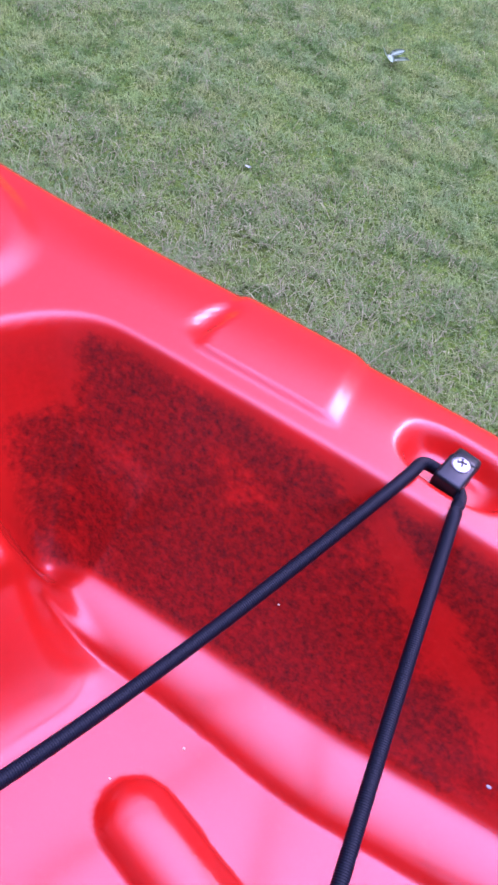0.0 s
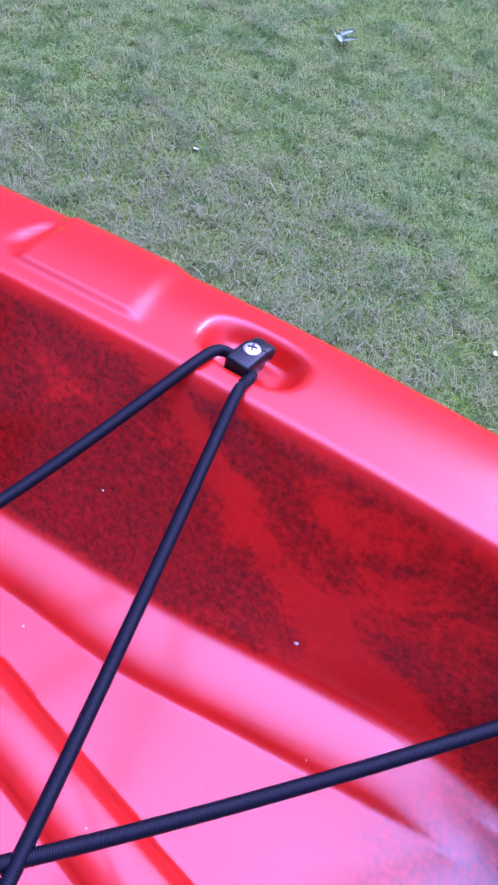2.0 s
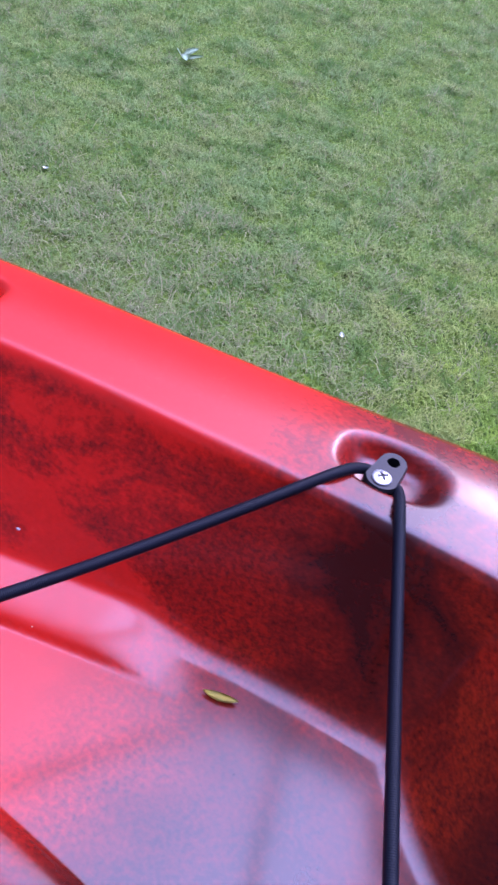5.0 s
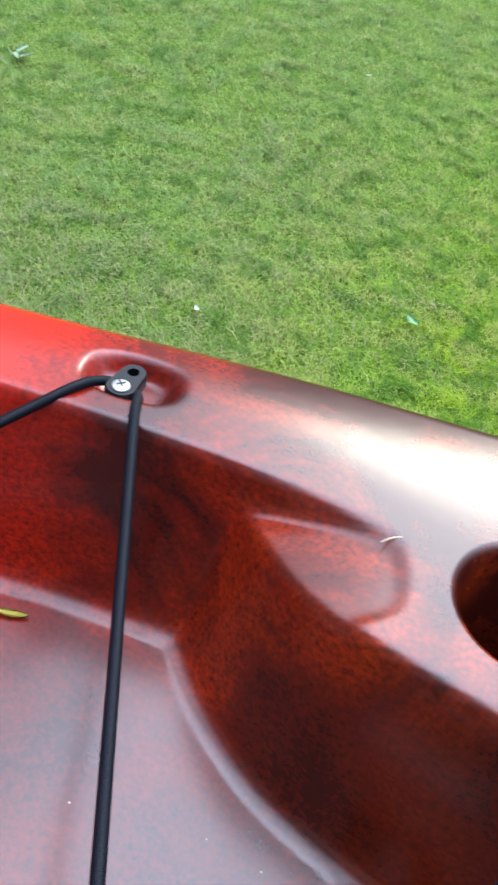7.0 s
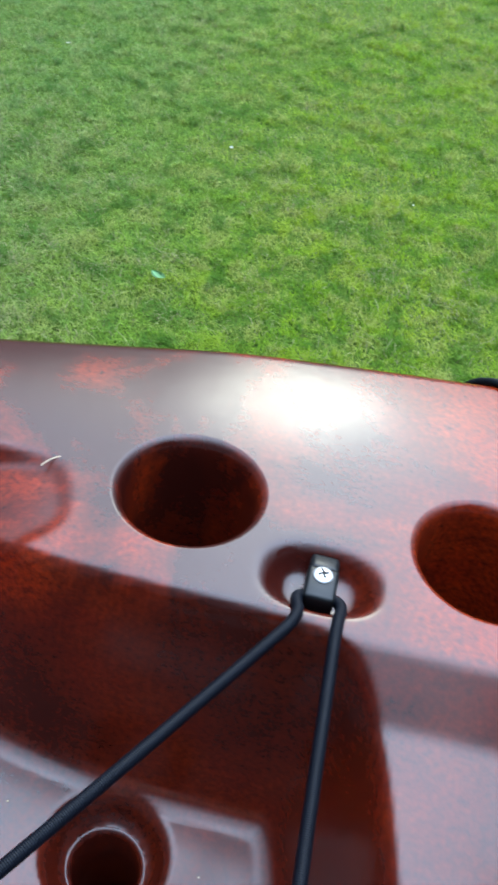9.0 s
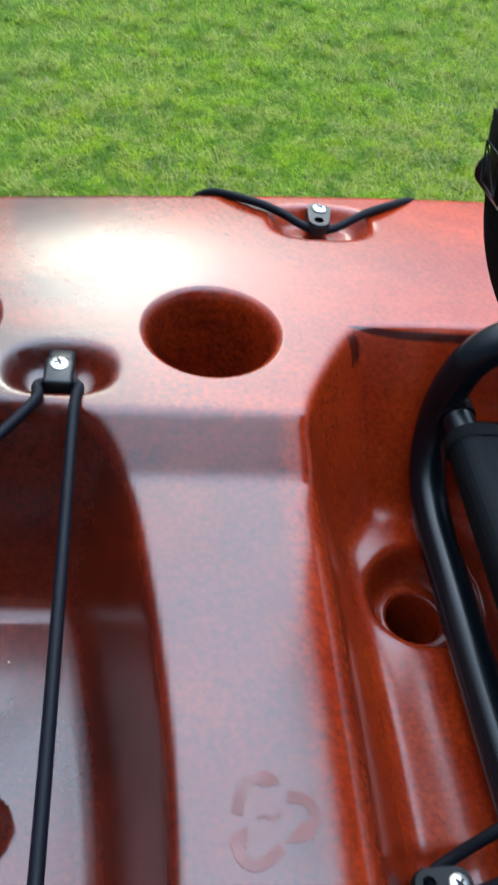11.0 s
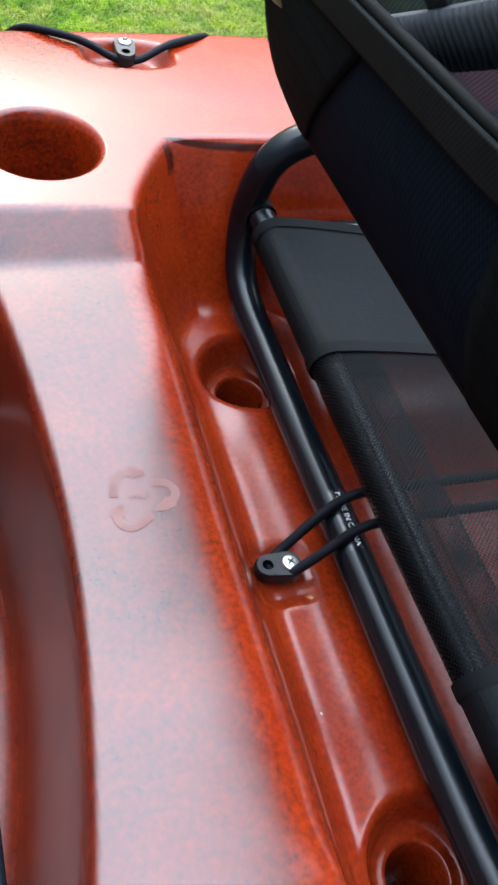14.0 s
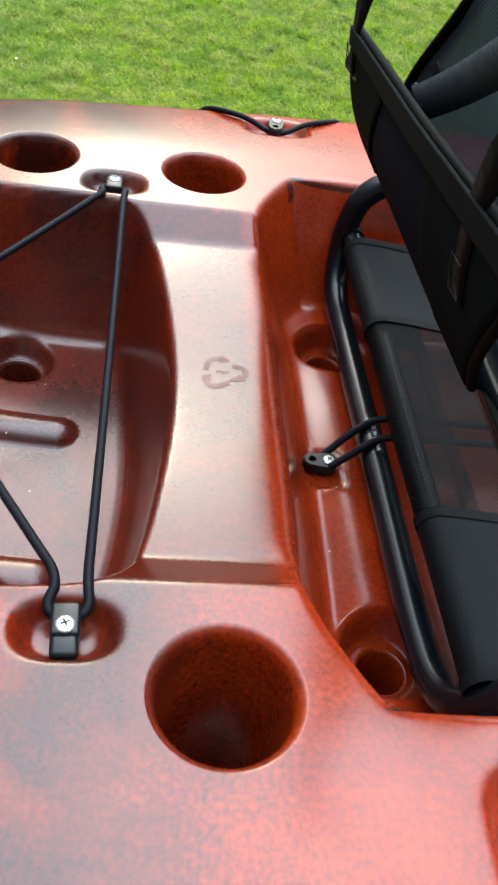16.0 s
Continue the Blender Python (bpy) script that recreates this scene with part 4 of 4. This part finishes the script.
def sling(y0, y1, n=24, front=0.70, thick=0.0):
    """Seat cloth that wraps the rear tube and runs forward."""
    prof = []
    for i in range(13):
        a = radians(200 - 115 * i / 12)
        prof.append((SX + (0.0145 + thick) * math.cos(a), SZ + 0.002 + (0.0145 + thick) * math.sin(a)))
    x0, z0 = prof[-1]
    for i in range(1, 30):
        t = i / 29
        prof.append((x0 + (front - x0) * t, z0 + 0.018 * t - 0.030 * math.sin(math.pi * t) ** 1.3))
    under = [(SX + (0.0145 + thick) * math.cos(radians(a)), SZ + 0.002 + (0.0145 + thick) * math.sin(radians(a))) for a in (290, 262, 235, 215)]
    prof = [(SX + 0.05, SZ - 0.014)] + under + prof
    ys = np.linspace(y0, y1, n)
    v = np.array([[(px + (0.006 * (-y / 0.28) if y < 0 else -0.0045 * (y / 0.24) ** 2), y, pz + (0.002 * y / 0.2 + 0.007 * (y / 0.24) ** 3 if y > 0 else 0)) for px, pz in prof] for y in ys])
    i, j = np.meshgrid(np.arange(n - 1), np.arange(len(prof) - 1), indexing="ij")
    w = len(prof)
    f = np.stack([i * w + j, i * w + j + 1, (i + 1) * w + j + 1, (i + 1) * w + j], -1).reshape(-1, 4)
    me = from_arrays("sling", v.reshape(-1, 3), f)
    me.shade_smooth()
    return me


for y0, y1 in ((0.118, 0.240), (-0.250, -0.116)):
    p_ = link("side_panel", sling(y0, y1), SOLID_CLOTH, seat, "black ripstop side panel")
    for yy in (y0, y1):
        link("seam_tape", sling(yy - 0.0045, yy + 0.0045, 4, thick=0.0011), BINDING, p_)
link("mesh_panel", sling(-0.118, 0.120, 32, thick=-0.0008), MESH_CLOTH, seat, "see-through black mesh centre panel")

# backrest: a pouch panel behind an inner mesh back
BL, BT = np.array((0.250, 0.060)), np.array((0.200, 0.179))


def back_point(y, t, off=0.0):
    """A point on the pouch panel: t from its lower to its upper edge."""
    bow = 0.010 * math.sin(math.pi * t) + off
    near = np.clip(-y, 0, 0.3)
    x = BL[0] + (BT[0] - BL[0]) * t - bow * 0.93 - 0.036 * y * (1 - 0.5 * t)
    z = BL[1] + (BT[1] - BL[1]) * t - bow * 0.36 + 0.025 * near + 0.085 * t * max(0.0, 0.22 - y)
    return (x, y, z)


def back_panel(name, lo, hi, t0, t1, mat, off=0.0, n=20, parent=None, label=""):
    """A piece of the pouch panel between two slanting edges lo(t) and hi(t)."""
    ts = np.linspace(t0, t1, 14)
    v = [back_point(lo(t) + (hi(t) - lo(t)) * q, t, off) for q in np.linspace(0, 1, n) for t in ts]
    i, j = np.meshgrid(np.arange(n - 1), np.arange(13), indexing="ij")
    f = np.stack([i * 14 + j, (i + 1) * 14 + j, (i + 1) * 14 + j + 1, i * 14 + j + 1], -1).reshape(-1, 4)
    me = from_arrays(name, v, f)
    me.shade_smooth()
    bm = bmesh.new()
    bm.from_mesh(me)
    bmesh.ops.solidify(bm, geom=bm.faces[:], thickness=0.0025)
    bm.to_mesh(me)
    bm.free()
    me.shade_smooth()
    return link(name, me, mat, parent or seat, label)


def far_edge(t):
    return 0.225 - 0.028 * max(0.0, 0.3 - t)


def near_edge(t):
    return -0.095 - 0.11 * t


pouch = back_panel("pouch_panel", near_edge, far_edge, 0, 1, DARK_CLOTH, 0, 40, None, "dark padded rear panel of the backrest")
back_panel("reinforcement", lambda t: min(0.08 + 0.125 * (1 - t), far_edge(t) - 0.006), lambda t: far_edge(t) - 0.002, 0.02, 0.96, PATCH_CLOTH, 0.0022, 16, pouch)
back_panel("reinforcement", lambda t: near_edge(t) + 0.002, lambda t: -0.018 - 0.016 * t, 0.02, 0.96, PATCH_CLOTH, 0.0022, 16, pouch)
back_panel("hem_tape", lambda t: near_edge(t) + 0.001, lambda t: far_edge(t) - 0.001, 0.885, 1.0, RIB_TAPE, 0.0042, 40, pouch, "ribbed black tape along the top edge")
tube_part("piping", [back_point(y, 1.0, 0.001) for y in np.linspace(-0.206, 0.226, 30)], 0.0030, "", BINDING, pouch, rounds=1, segs=12)
tube_part("piping", [back_point(y, 0.0, 0.0) for y in np.linspace(-0.094, 0.215, 30)], 0.0036, "", BINDING, pouch, rounds=1, segs=10)
tube_part("piping", [back_point(0.215 + 0.010 * t, t) for t in np.linspace(0, 1, 10)], 0.0040, "", BINDING, pouch, rounds=1, segs=10)
tube_part("piping", [back_point(near_edge(t), t) for t in np.linspace(0, 1, 10)], 0.0040, "", BINDING, pouch, rounds=1, segs=10)
# stitching along the patches
for y0, y1 in ((lambda t: 0.085 + 0.125 * (1 - t), 0.45), (lambda t: -0.026 - 0.016 * t, 0.05)):
    for q in range(9):
        t = y1 + (0.93 - y1) * q / 8
        part("stitch", block((0.0008, 0.0008, 0.0042), back_point(min(y0(t), far_edge(t) - 0.004), t, 0.0026), 0.0002, pose(0, 0, 0, 0, -22, 0), 1), BINDING, pouch)


def strip(name, pts, width_dir, width, mat, parent=None, label="", thick=0.0016):
    """A flat strap along a polyline; width_dir: one way across it, or one for each point."""
    p = soften(pts, 2)
    w = np.array(width_dir, dtype=float)
    w = soften(w, 2) if w.ndim == 2 else np.tile(w, (len(p), 1))
    w = w / np.linalg.norm(w, axis=1)[:, None] * width / 2
    v = np.concatenate([p - w, p + w])
    n = len(p)
    f = [(i, i + 1, n + i + 1, n + i) for i in range(n - 1)]
    me = from_arrays(name, v, f)
    bm = bmesh.new()
    bm.from_mesh(me)
    bmesh.ops.solidify(bm, geom=bm.faces[:], thickness=thick)
    bm.to_mesh(me)
    bm.free()
    return link(name, me, mat, parent or seat, label)


for y, lean, t0 in ((0.207, -0.012, 0.74), (-0.124, -0.050, 0.60)):
    top = back_point(y, 1.0, 0.006)
    flat, free = (0, 1, 0), (-0.62, 0.72, 0.25)
    web = strip("strap", [back_point(y + 0.006, t0, 0.0062), back_point(y + 0.003, t0 + 0.2, 0.0066), top, (top[0] + 0.001, y + lean * 0.4, top[2] + 0.05), (top[0] + 0.030, y + lean * 2.2, top[2] + 0.22)],
                (flat, flat, flat, free, free), 0.021, WEBBING, None, "black webbing strap sewn to the rear panel")
    # sewn box with a cross
    c0, c1 = back_point(y + 0.013, t0 + 0.03, 0.0085), back_point(y - 0.004, t0 + 0.03, 0.0085)
    d0, d1 = back_point(y + 0.012, t0 + 0.18, 0.0090), back_point(y - 0.005, t0 + 0.18, 0.0090)
    for a, b in ((c0, c1), (c0, d0), (c1, d1), (d0, d1), (c0, d1), (c1, d0)):
        link("stitch", tube_mesh("stitch", [a, b], 0.0004, 6), THREAD, web)


def inner_back(u, v):
    """Inner mesh back: u across (-1..1), v from foot to top."""
    z = 0.06 + 0.36 * v
    y = u * float(np.interp(z, [0.06, 0.10, 0.146, 0.195, 0.235, 0.30, 0.42], [0.25, 0.238, 0.215, 0.166, 0.124, 0.095, 0.085]))
    x = 0.251 + 0.022 * (1 - u * u)
    return (x, y, z)


n, m_ = 30, 30
vv = [inner_back(u, v) for u in np.linspace(-1, 1, n) for v in np.linspace(0, 1, m_)]
i, j = np.meshgrid(np.arange(n - 1), np.arange(m_ - 1), indexing="ij")
me = from_arrays("back_mesh", vv, np.stack([i * m_ + j, (i + 1) * m_ + j, (i + 1) * m_ + j + 1, i * m_ + j + 1], -1).reshape(-1, 4))
me.shade_smooth()
back = link("back_mesh", me, BACK_CLOTH, seat, "black mesh backrest")
for u in (1, -1):
    tube_part("edge_binding", [inner_back(u, v) for v in np.linspace(0, 1, 12)], 0.006, "", BINDING, back, rounds=1, segs=10, flat=0.6)


def ribbed_strap(a, b, across, width, pitch, label):
    """A thick webbing band from a to b whose ribs run across it."""
    a, b, w = np.array(a), np.array(b), np.array(across, dtype=float)
    w = w / np.linalg.norm(w) * width / 2
    run = b - a
    out = np.cross(w, run)
    out = -out / np.linalg.norm(out)
    n = int(np.linalg.norm(run) / pitch) * 6
    t = np.linspace(0, 1, n + 1)
    rise = 0.0004 + 0.0046 * np.abs(np.sin(np.pi * np.arange(n + 1) / 6)) ** 0.35
    mid = a + run * t[:, None] - np.array((0, 0, 0.006)) * np.sin(math.pi * t)[:, None]
    v = np.stack([mid - w - out * 0.001, mid - w + out * rise[:, None], mid + w + out * rise[:, None], mid + w - out * 0.001], 1).reshape(-1, 3)
    i = np.arange(n)[:, None] * 4
    f = np.concatenate([i + np.array([[k_, (k_ + 1) % 4, 4 + (k_ + 1) % 4, 4 + k_]]) for k_ in range(4)] + [np.array([[0, 1, 2, 3], [n * 4 + 3, n * 4 + 2, n * 4 + 1, n * 4]])])
    return link("waist_strap", from_arrays("waist_strap", v, f), RIBBED, seat, label)


ACROSS = (-0.49, 0.47, 0.73)
back_strap = ribbed_strap((0.243, 0.146, 0.152), (0.243, -0.060, 0.288), ACROSS, 0.028, 0.0054, "wide ribbed webbing strap")
strip("keeper", [(0.2395, 0.1130, 0.1760), (0.2395, 0.1000, 0.1845)], ACROSS, 0.033, BINDING, back_strap, "stitched keeper", 0.003)
part("buckle", block((0.0045, 0.0060, 0.0300), (0.2420, 0.1470, 0.1515), 0.0018, Vector(ACROSS).to_track_quat("Z", "Y").to_matrix().to_4x4()), BLACK_NYLON, back_strap, "folded black strap end")
half_tube = [(0.300, 0.262, 0.0), (0.276, 0.257, 0.06), (0.264, 0.247, 0.10), (0.262, 0.229, 0.146), (0.262, 0.180, 0.198), (0.262, 0.138, 0.240), (0.262, 0.110, 0.30), (0.262, 0.100, 0.40), (0.262, 0.06, 0.44)]
tube_part("back_tube", half_tube + [(x, -y, z) for x, y, z in half_tube[::-1]], 0.0085, "black tube that frames the backrest")
for sgn in (1,):
    tube_part("panel_rod", [(0.207, sgn * 0.19, 0.146), (0.202, sgn * 0.232, 0.146)], 0.0090, "black rod end in the panel's hem", BLACK_NYLON, rounds=0)
tube_part("back_brace", [(0.36, -0.045, 0.060), (0.30, -0.047, 0.066), (0.266, -0.062, 0.069), (0.262, -0.10, 0.071), (0.262, -0.26, 0.076)], 0.0122, "black brace tube behind the backrest")


# ---- trestles under the hull ----
def trestle(x):
    t = empty("trestle", pose(x, 0, 0), label="plain wooden trestle standing on the lawn under the kayak", category="trestle", group="trestles under the kayak")
    top = DECK - 0.352 - 0.0
    part("beam", block((0.07, 0.46, 0.05), (0, 0, top - 0.025), 0.004), WOOD, t, smooth=False)
    for sx in (1, -1):
        for sy in (1, -1):
            part("leg", block((0.04, 0.05, top - 0.03), (sx * 0.07, sy * 0.18, (top - 0.03) / 2 + 0.004), 0.003, pose(0, 0, 0, 0, -sx * 12, 0)), WOOD, t, smooth=False)
    part("brace", block((0.02, 0.36, 0.05), (0, 0, top - 0.13), 0.003), WOOD, t, smooth=False)


for x in (-0.45, 1.05):
    trestle(x)

# ---- lawn ----
bm = bmesh.new()
bmesh.ops.create_grid(bm, x_segments=60, y_segments=60, size=60)
for v in bm.verts:
    v.co.z = 0.0
ground = part("ground", bm, SOIL)
tagged(ground, "mown lawn of green and dry grass", "lawn", kind="structure")


def blades(seed, count, x0, x1, y0, y1, tall, scatter=0.0):
    """Short bent blades of grass, five corners each."""
    r = np.random.RandomState(seed)
    px, py = r.uniform(x0, x1, count), r.uniform(y0, y1, count)
    # part of the blades grow in tufts
    tufts = max(8, count // 90)
    tx, ty, grow = r.uniform(x0, x1, tufts), r.uniform(y0, y1, tufts), r.uniform(0.9, 1.7, tufts)
    which = r.randint(0, tufts, count)
    tufted = r.uniform(0, 1, count) < 0.42
    px, py = np.where(tufted, tx[which] + r.normal(0, 0.016, count), px), np.where(tufted, ty[which] + r.normal(0, 0.016, count), py)
    # the stands thin out and mingle at their borders
    stray = ~tufted * 0.26
    px, py = px + stray * r.normal(0, 1, count), py + stray * r.normal(0, 1, count)
    far = r.uniform(0, 1, count) < scatter
    px, py = np.where(far, r.normal(-0.2, 4.2, count), px), np.where(far, r.normal(1.5, 4.2, count), py)
    a = r.uniform(0, 2 * math.pi, count)
    h = tall * r.uniform(0.45, 1.25, count) * np.where(tufted, grow[which], 0.85)
    lean = h * r.uniform(0.5, 2.5, count)
    w = r.uniform(0.0007, 0.0014, count)
    dx, dy = np.cos(a), np.sin(a)
    sx, sy = -dy * w, dx * w
    c = np.zeros((count, 5, 3))
    c[:, 0] = np.stack([px - sx, py - sy, np.full(count, -0.002)], -1)
    c[:, 1] = np.stack([px + sx, py + sy, np.full(count, -0.002)], -1)
    mx, my = px + dx * lean * 0.4, py + dy * lean * 0.4
    c[:, 2] = np.stack([mx + sx * 0.8, my + sy * 0.8, h * 0.7], -1)
    c[:, 3] = np.stack([mx - sx * 0.8, my - sy * 0.8, h * 0.7], -1)
    c[:, 4] = np.stack([px + dx * lean, py + dy * lean, h * r.uniform(0.55, 1.0, count)], -1)
    return c


sets = [blades(1, 420000, -3.6, 1.6, 0.2, 2.4, 0.015), blades(2, 190000, -3.9, 3.0, 2.4, 4.2, 0.020), blades(3, 90000, -4.0, 3.6, 4.2, 6.8, 0.028), blades(5, 110000, -4.0, 4.0, -3.0, 6.8, 0.026, 0.7), blades(4, 24000, -0.6, 1.0, -0.5, 0.5, 0.026)]
c = np.concatenate(sets)
k_ = len(c)
b_ = (np.arange(k_) * 5)[:, None]
tris = np.concatenate([b_ + np.array([[0, 1, 2]]), b_ + np.array([[0, 2, 3]]), b_ + np.array([[3, 2, 4]])])
me = from_arrays("grass", c.reshape(-1, 3), tris)
tagged(link("grass", me, GRASS), "short uneven lawn grass, green with straw-coloured blades", "grass", kind="stuff")


# ---- leaves and crumbs ----
def leaf(name, at, length, width, turn, mat, label, curl=0.15, lobes=0, category="leaf", tilt=0.0):
    n = 12
    bm = bmesh.new()
    left, mid, right = [], [], []
    for i in range(n + 1):
        t = i / n
        w = width / 2 * math.sin(math.pi * min(1, t * 0.96 + 0.02)) ** 0.75
        if lobes:
            w *= 0.45 + 0.55 * abs(math.cos(lobes * math.pi * t))
        z = curl * length * (t - 0.5) ** 2 * 1.6
        x = (t - 0.5) * length
        left.append(bm.verts.new((x, w, z + 0.25 * w)))
        mid.append(bm.verts.new((x, 0, z)))
        right.append(bm.verts.new((x, -w, z + 0.35 * w)))
    for i in range(n):
        bm.faces.new((mid[i], mid[i + 1], left[i + 1], left[i]))
        bm.faces.new((right[i], right[i + 1], mid[i + 1], mid[i]))
    bmesh.ops.solidify(bm, geom=bm.faces[:], thickness=0.0004)
    ob = part(name, bm, mat)
    ob.matrix_basis = pose(*at, tilt, 0, turn)
    return tagged(ob, label, category)


GZ0 = 0.018


def lobed_leaf(at, turn, mat, label):
    """A torn leaf with three pointed lobes on a short stalk."""
    bm = bmesh.new()
    for ang, length, width in ((-62, 0.052, 0.030), (-8, 0.070, 0.036), (50, 0.058, 0.032), (168, 0.030, 0.006)):
        c, sn = math.cos(radians(ang)), math.sin(radians(ang))
        rows = []
        for q in range(9):
            t = q / 8
            w = width / 2 * math.sin(math.pi * (0.08 + 0.92 * t)) ** 0.8 + 0.0006
            z = 0.006 * math.sin(3 * t + ang) + 0.012 * t * t
            rows.append([bm.verts.new((c * length * t - sn * e * w, sn * length * t + c * e * w, z + 0.2 * w * abs(e))) for e in (-1, 0, 1)])
        for a, b in zip(rows, rows[1:]):
            for e in (0, 1):
                bm.faces.new((a[e], b[e], b[e + 1], a[e + 1]))
    bmesh.ops.solidify(bm, geom=bm.faces[:], thickness=0.0004)
    ob = part("fallen_leaf", bm, mat)
    ob.matrix_basis = pose(*at, 6, 0, turn)
    return tagged(ob, label, "leaf")


lobed_leaf((-2.15, 2.29, GZ0 + 0.012), 25, GREY_LEAF, "pale grey-green lobed leaf lying on the grass")
leaf("fallen_leaf", (-0.457, 1.745, GZ0 + 0.008), 0.046, 0.026, 150, GREEN_LEAF, "small fresh green leaf lying on the grass", 0.3)
leaf("fallen_leaf", (-1.03, 1.13, GZ0 + 0.004), 0.020, 0.012, 70, BROWN_LEAF, "small rusty brown leaf on the grass", 0.5)
for x, y, s in ((-1.815, 1.379, 0.016), (-0.887, 1.435, 0.020), (-0.434, 2.556, 0.020), (0.159, 2.399, 0.010), (-1.2, 3.2, 0.02)):
    leaf("petal", (x, y, GZ0 + 0.008), s, s * 0.6, 40 + 300 * x, PETAL, "small white petal lying on the grass", 0.4, category="petal")

wf = lambda x, y: DECK + surface(x, y)
leaf("fallen_leaf", (-0.345, 0.2020, wf(-0.345, 0.2020) + 0.0016), 0.0215, 0.0058, 24, YELLOW_LEAF, "small yellow willow leaf in the tank well", 0.25)
tw = tube_mesh("twig", soften([(-0.006, -0.002, 0), (0, 0.0005, 0.0012), (0.007, 0.002, 0.0)], 2), 0.0004, 6)
tw.materials.append(STRAW)
tagged(new("twig", tw), "tiny dry straw on the kayak's deck", "twig").matrix_basis = pose(-0.1595, 0.291, wf(-0.1595, 0.291) + 0.001, 0, 0, 34)


def pebble(name, x, y, r, mat, label):
    bm = bmesh.new()
    bmesh.ops.create_icosphere(bm, subdivisions=2, radius=r)
    for v in bm.verts:
        v.co *= 1 + 0.25 * noise.noise(v.co * 500 + Vector((x * 90, y * 90, 0)))
        v.co.z *= 0.6
    ob = part(name, bm, mat)
    ob.matrix_basis = pose(x, y, wf(x, y) + r * 0.4)
    return tagged(ob, label, "crumb")


pebble("snail_shell", -0.495, 0.1840, 0.0013, SHELL, "tiny grey snail shell on the tank well wall")
rr = random.Random(5)
for x, y in [(-0.052, -0.021), (0.197, -0.09)] + [(rr.uniform(-0.62, -0.02), rr.uniform(0.02, 0.17)) for _ in range(16)]:
    pebble("crumb", x, y, rr.uniform(0.0004, 0.0008), STRAW, "pale crumb of dry grass on the kayak")
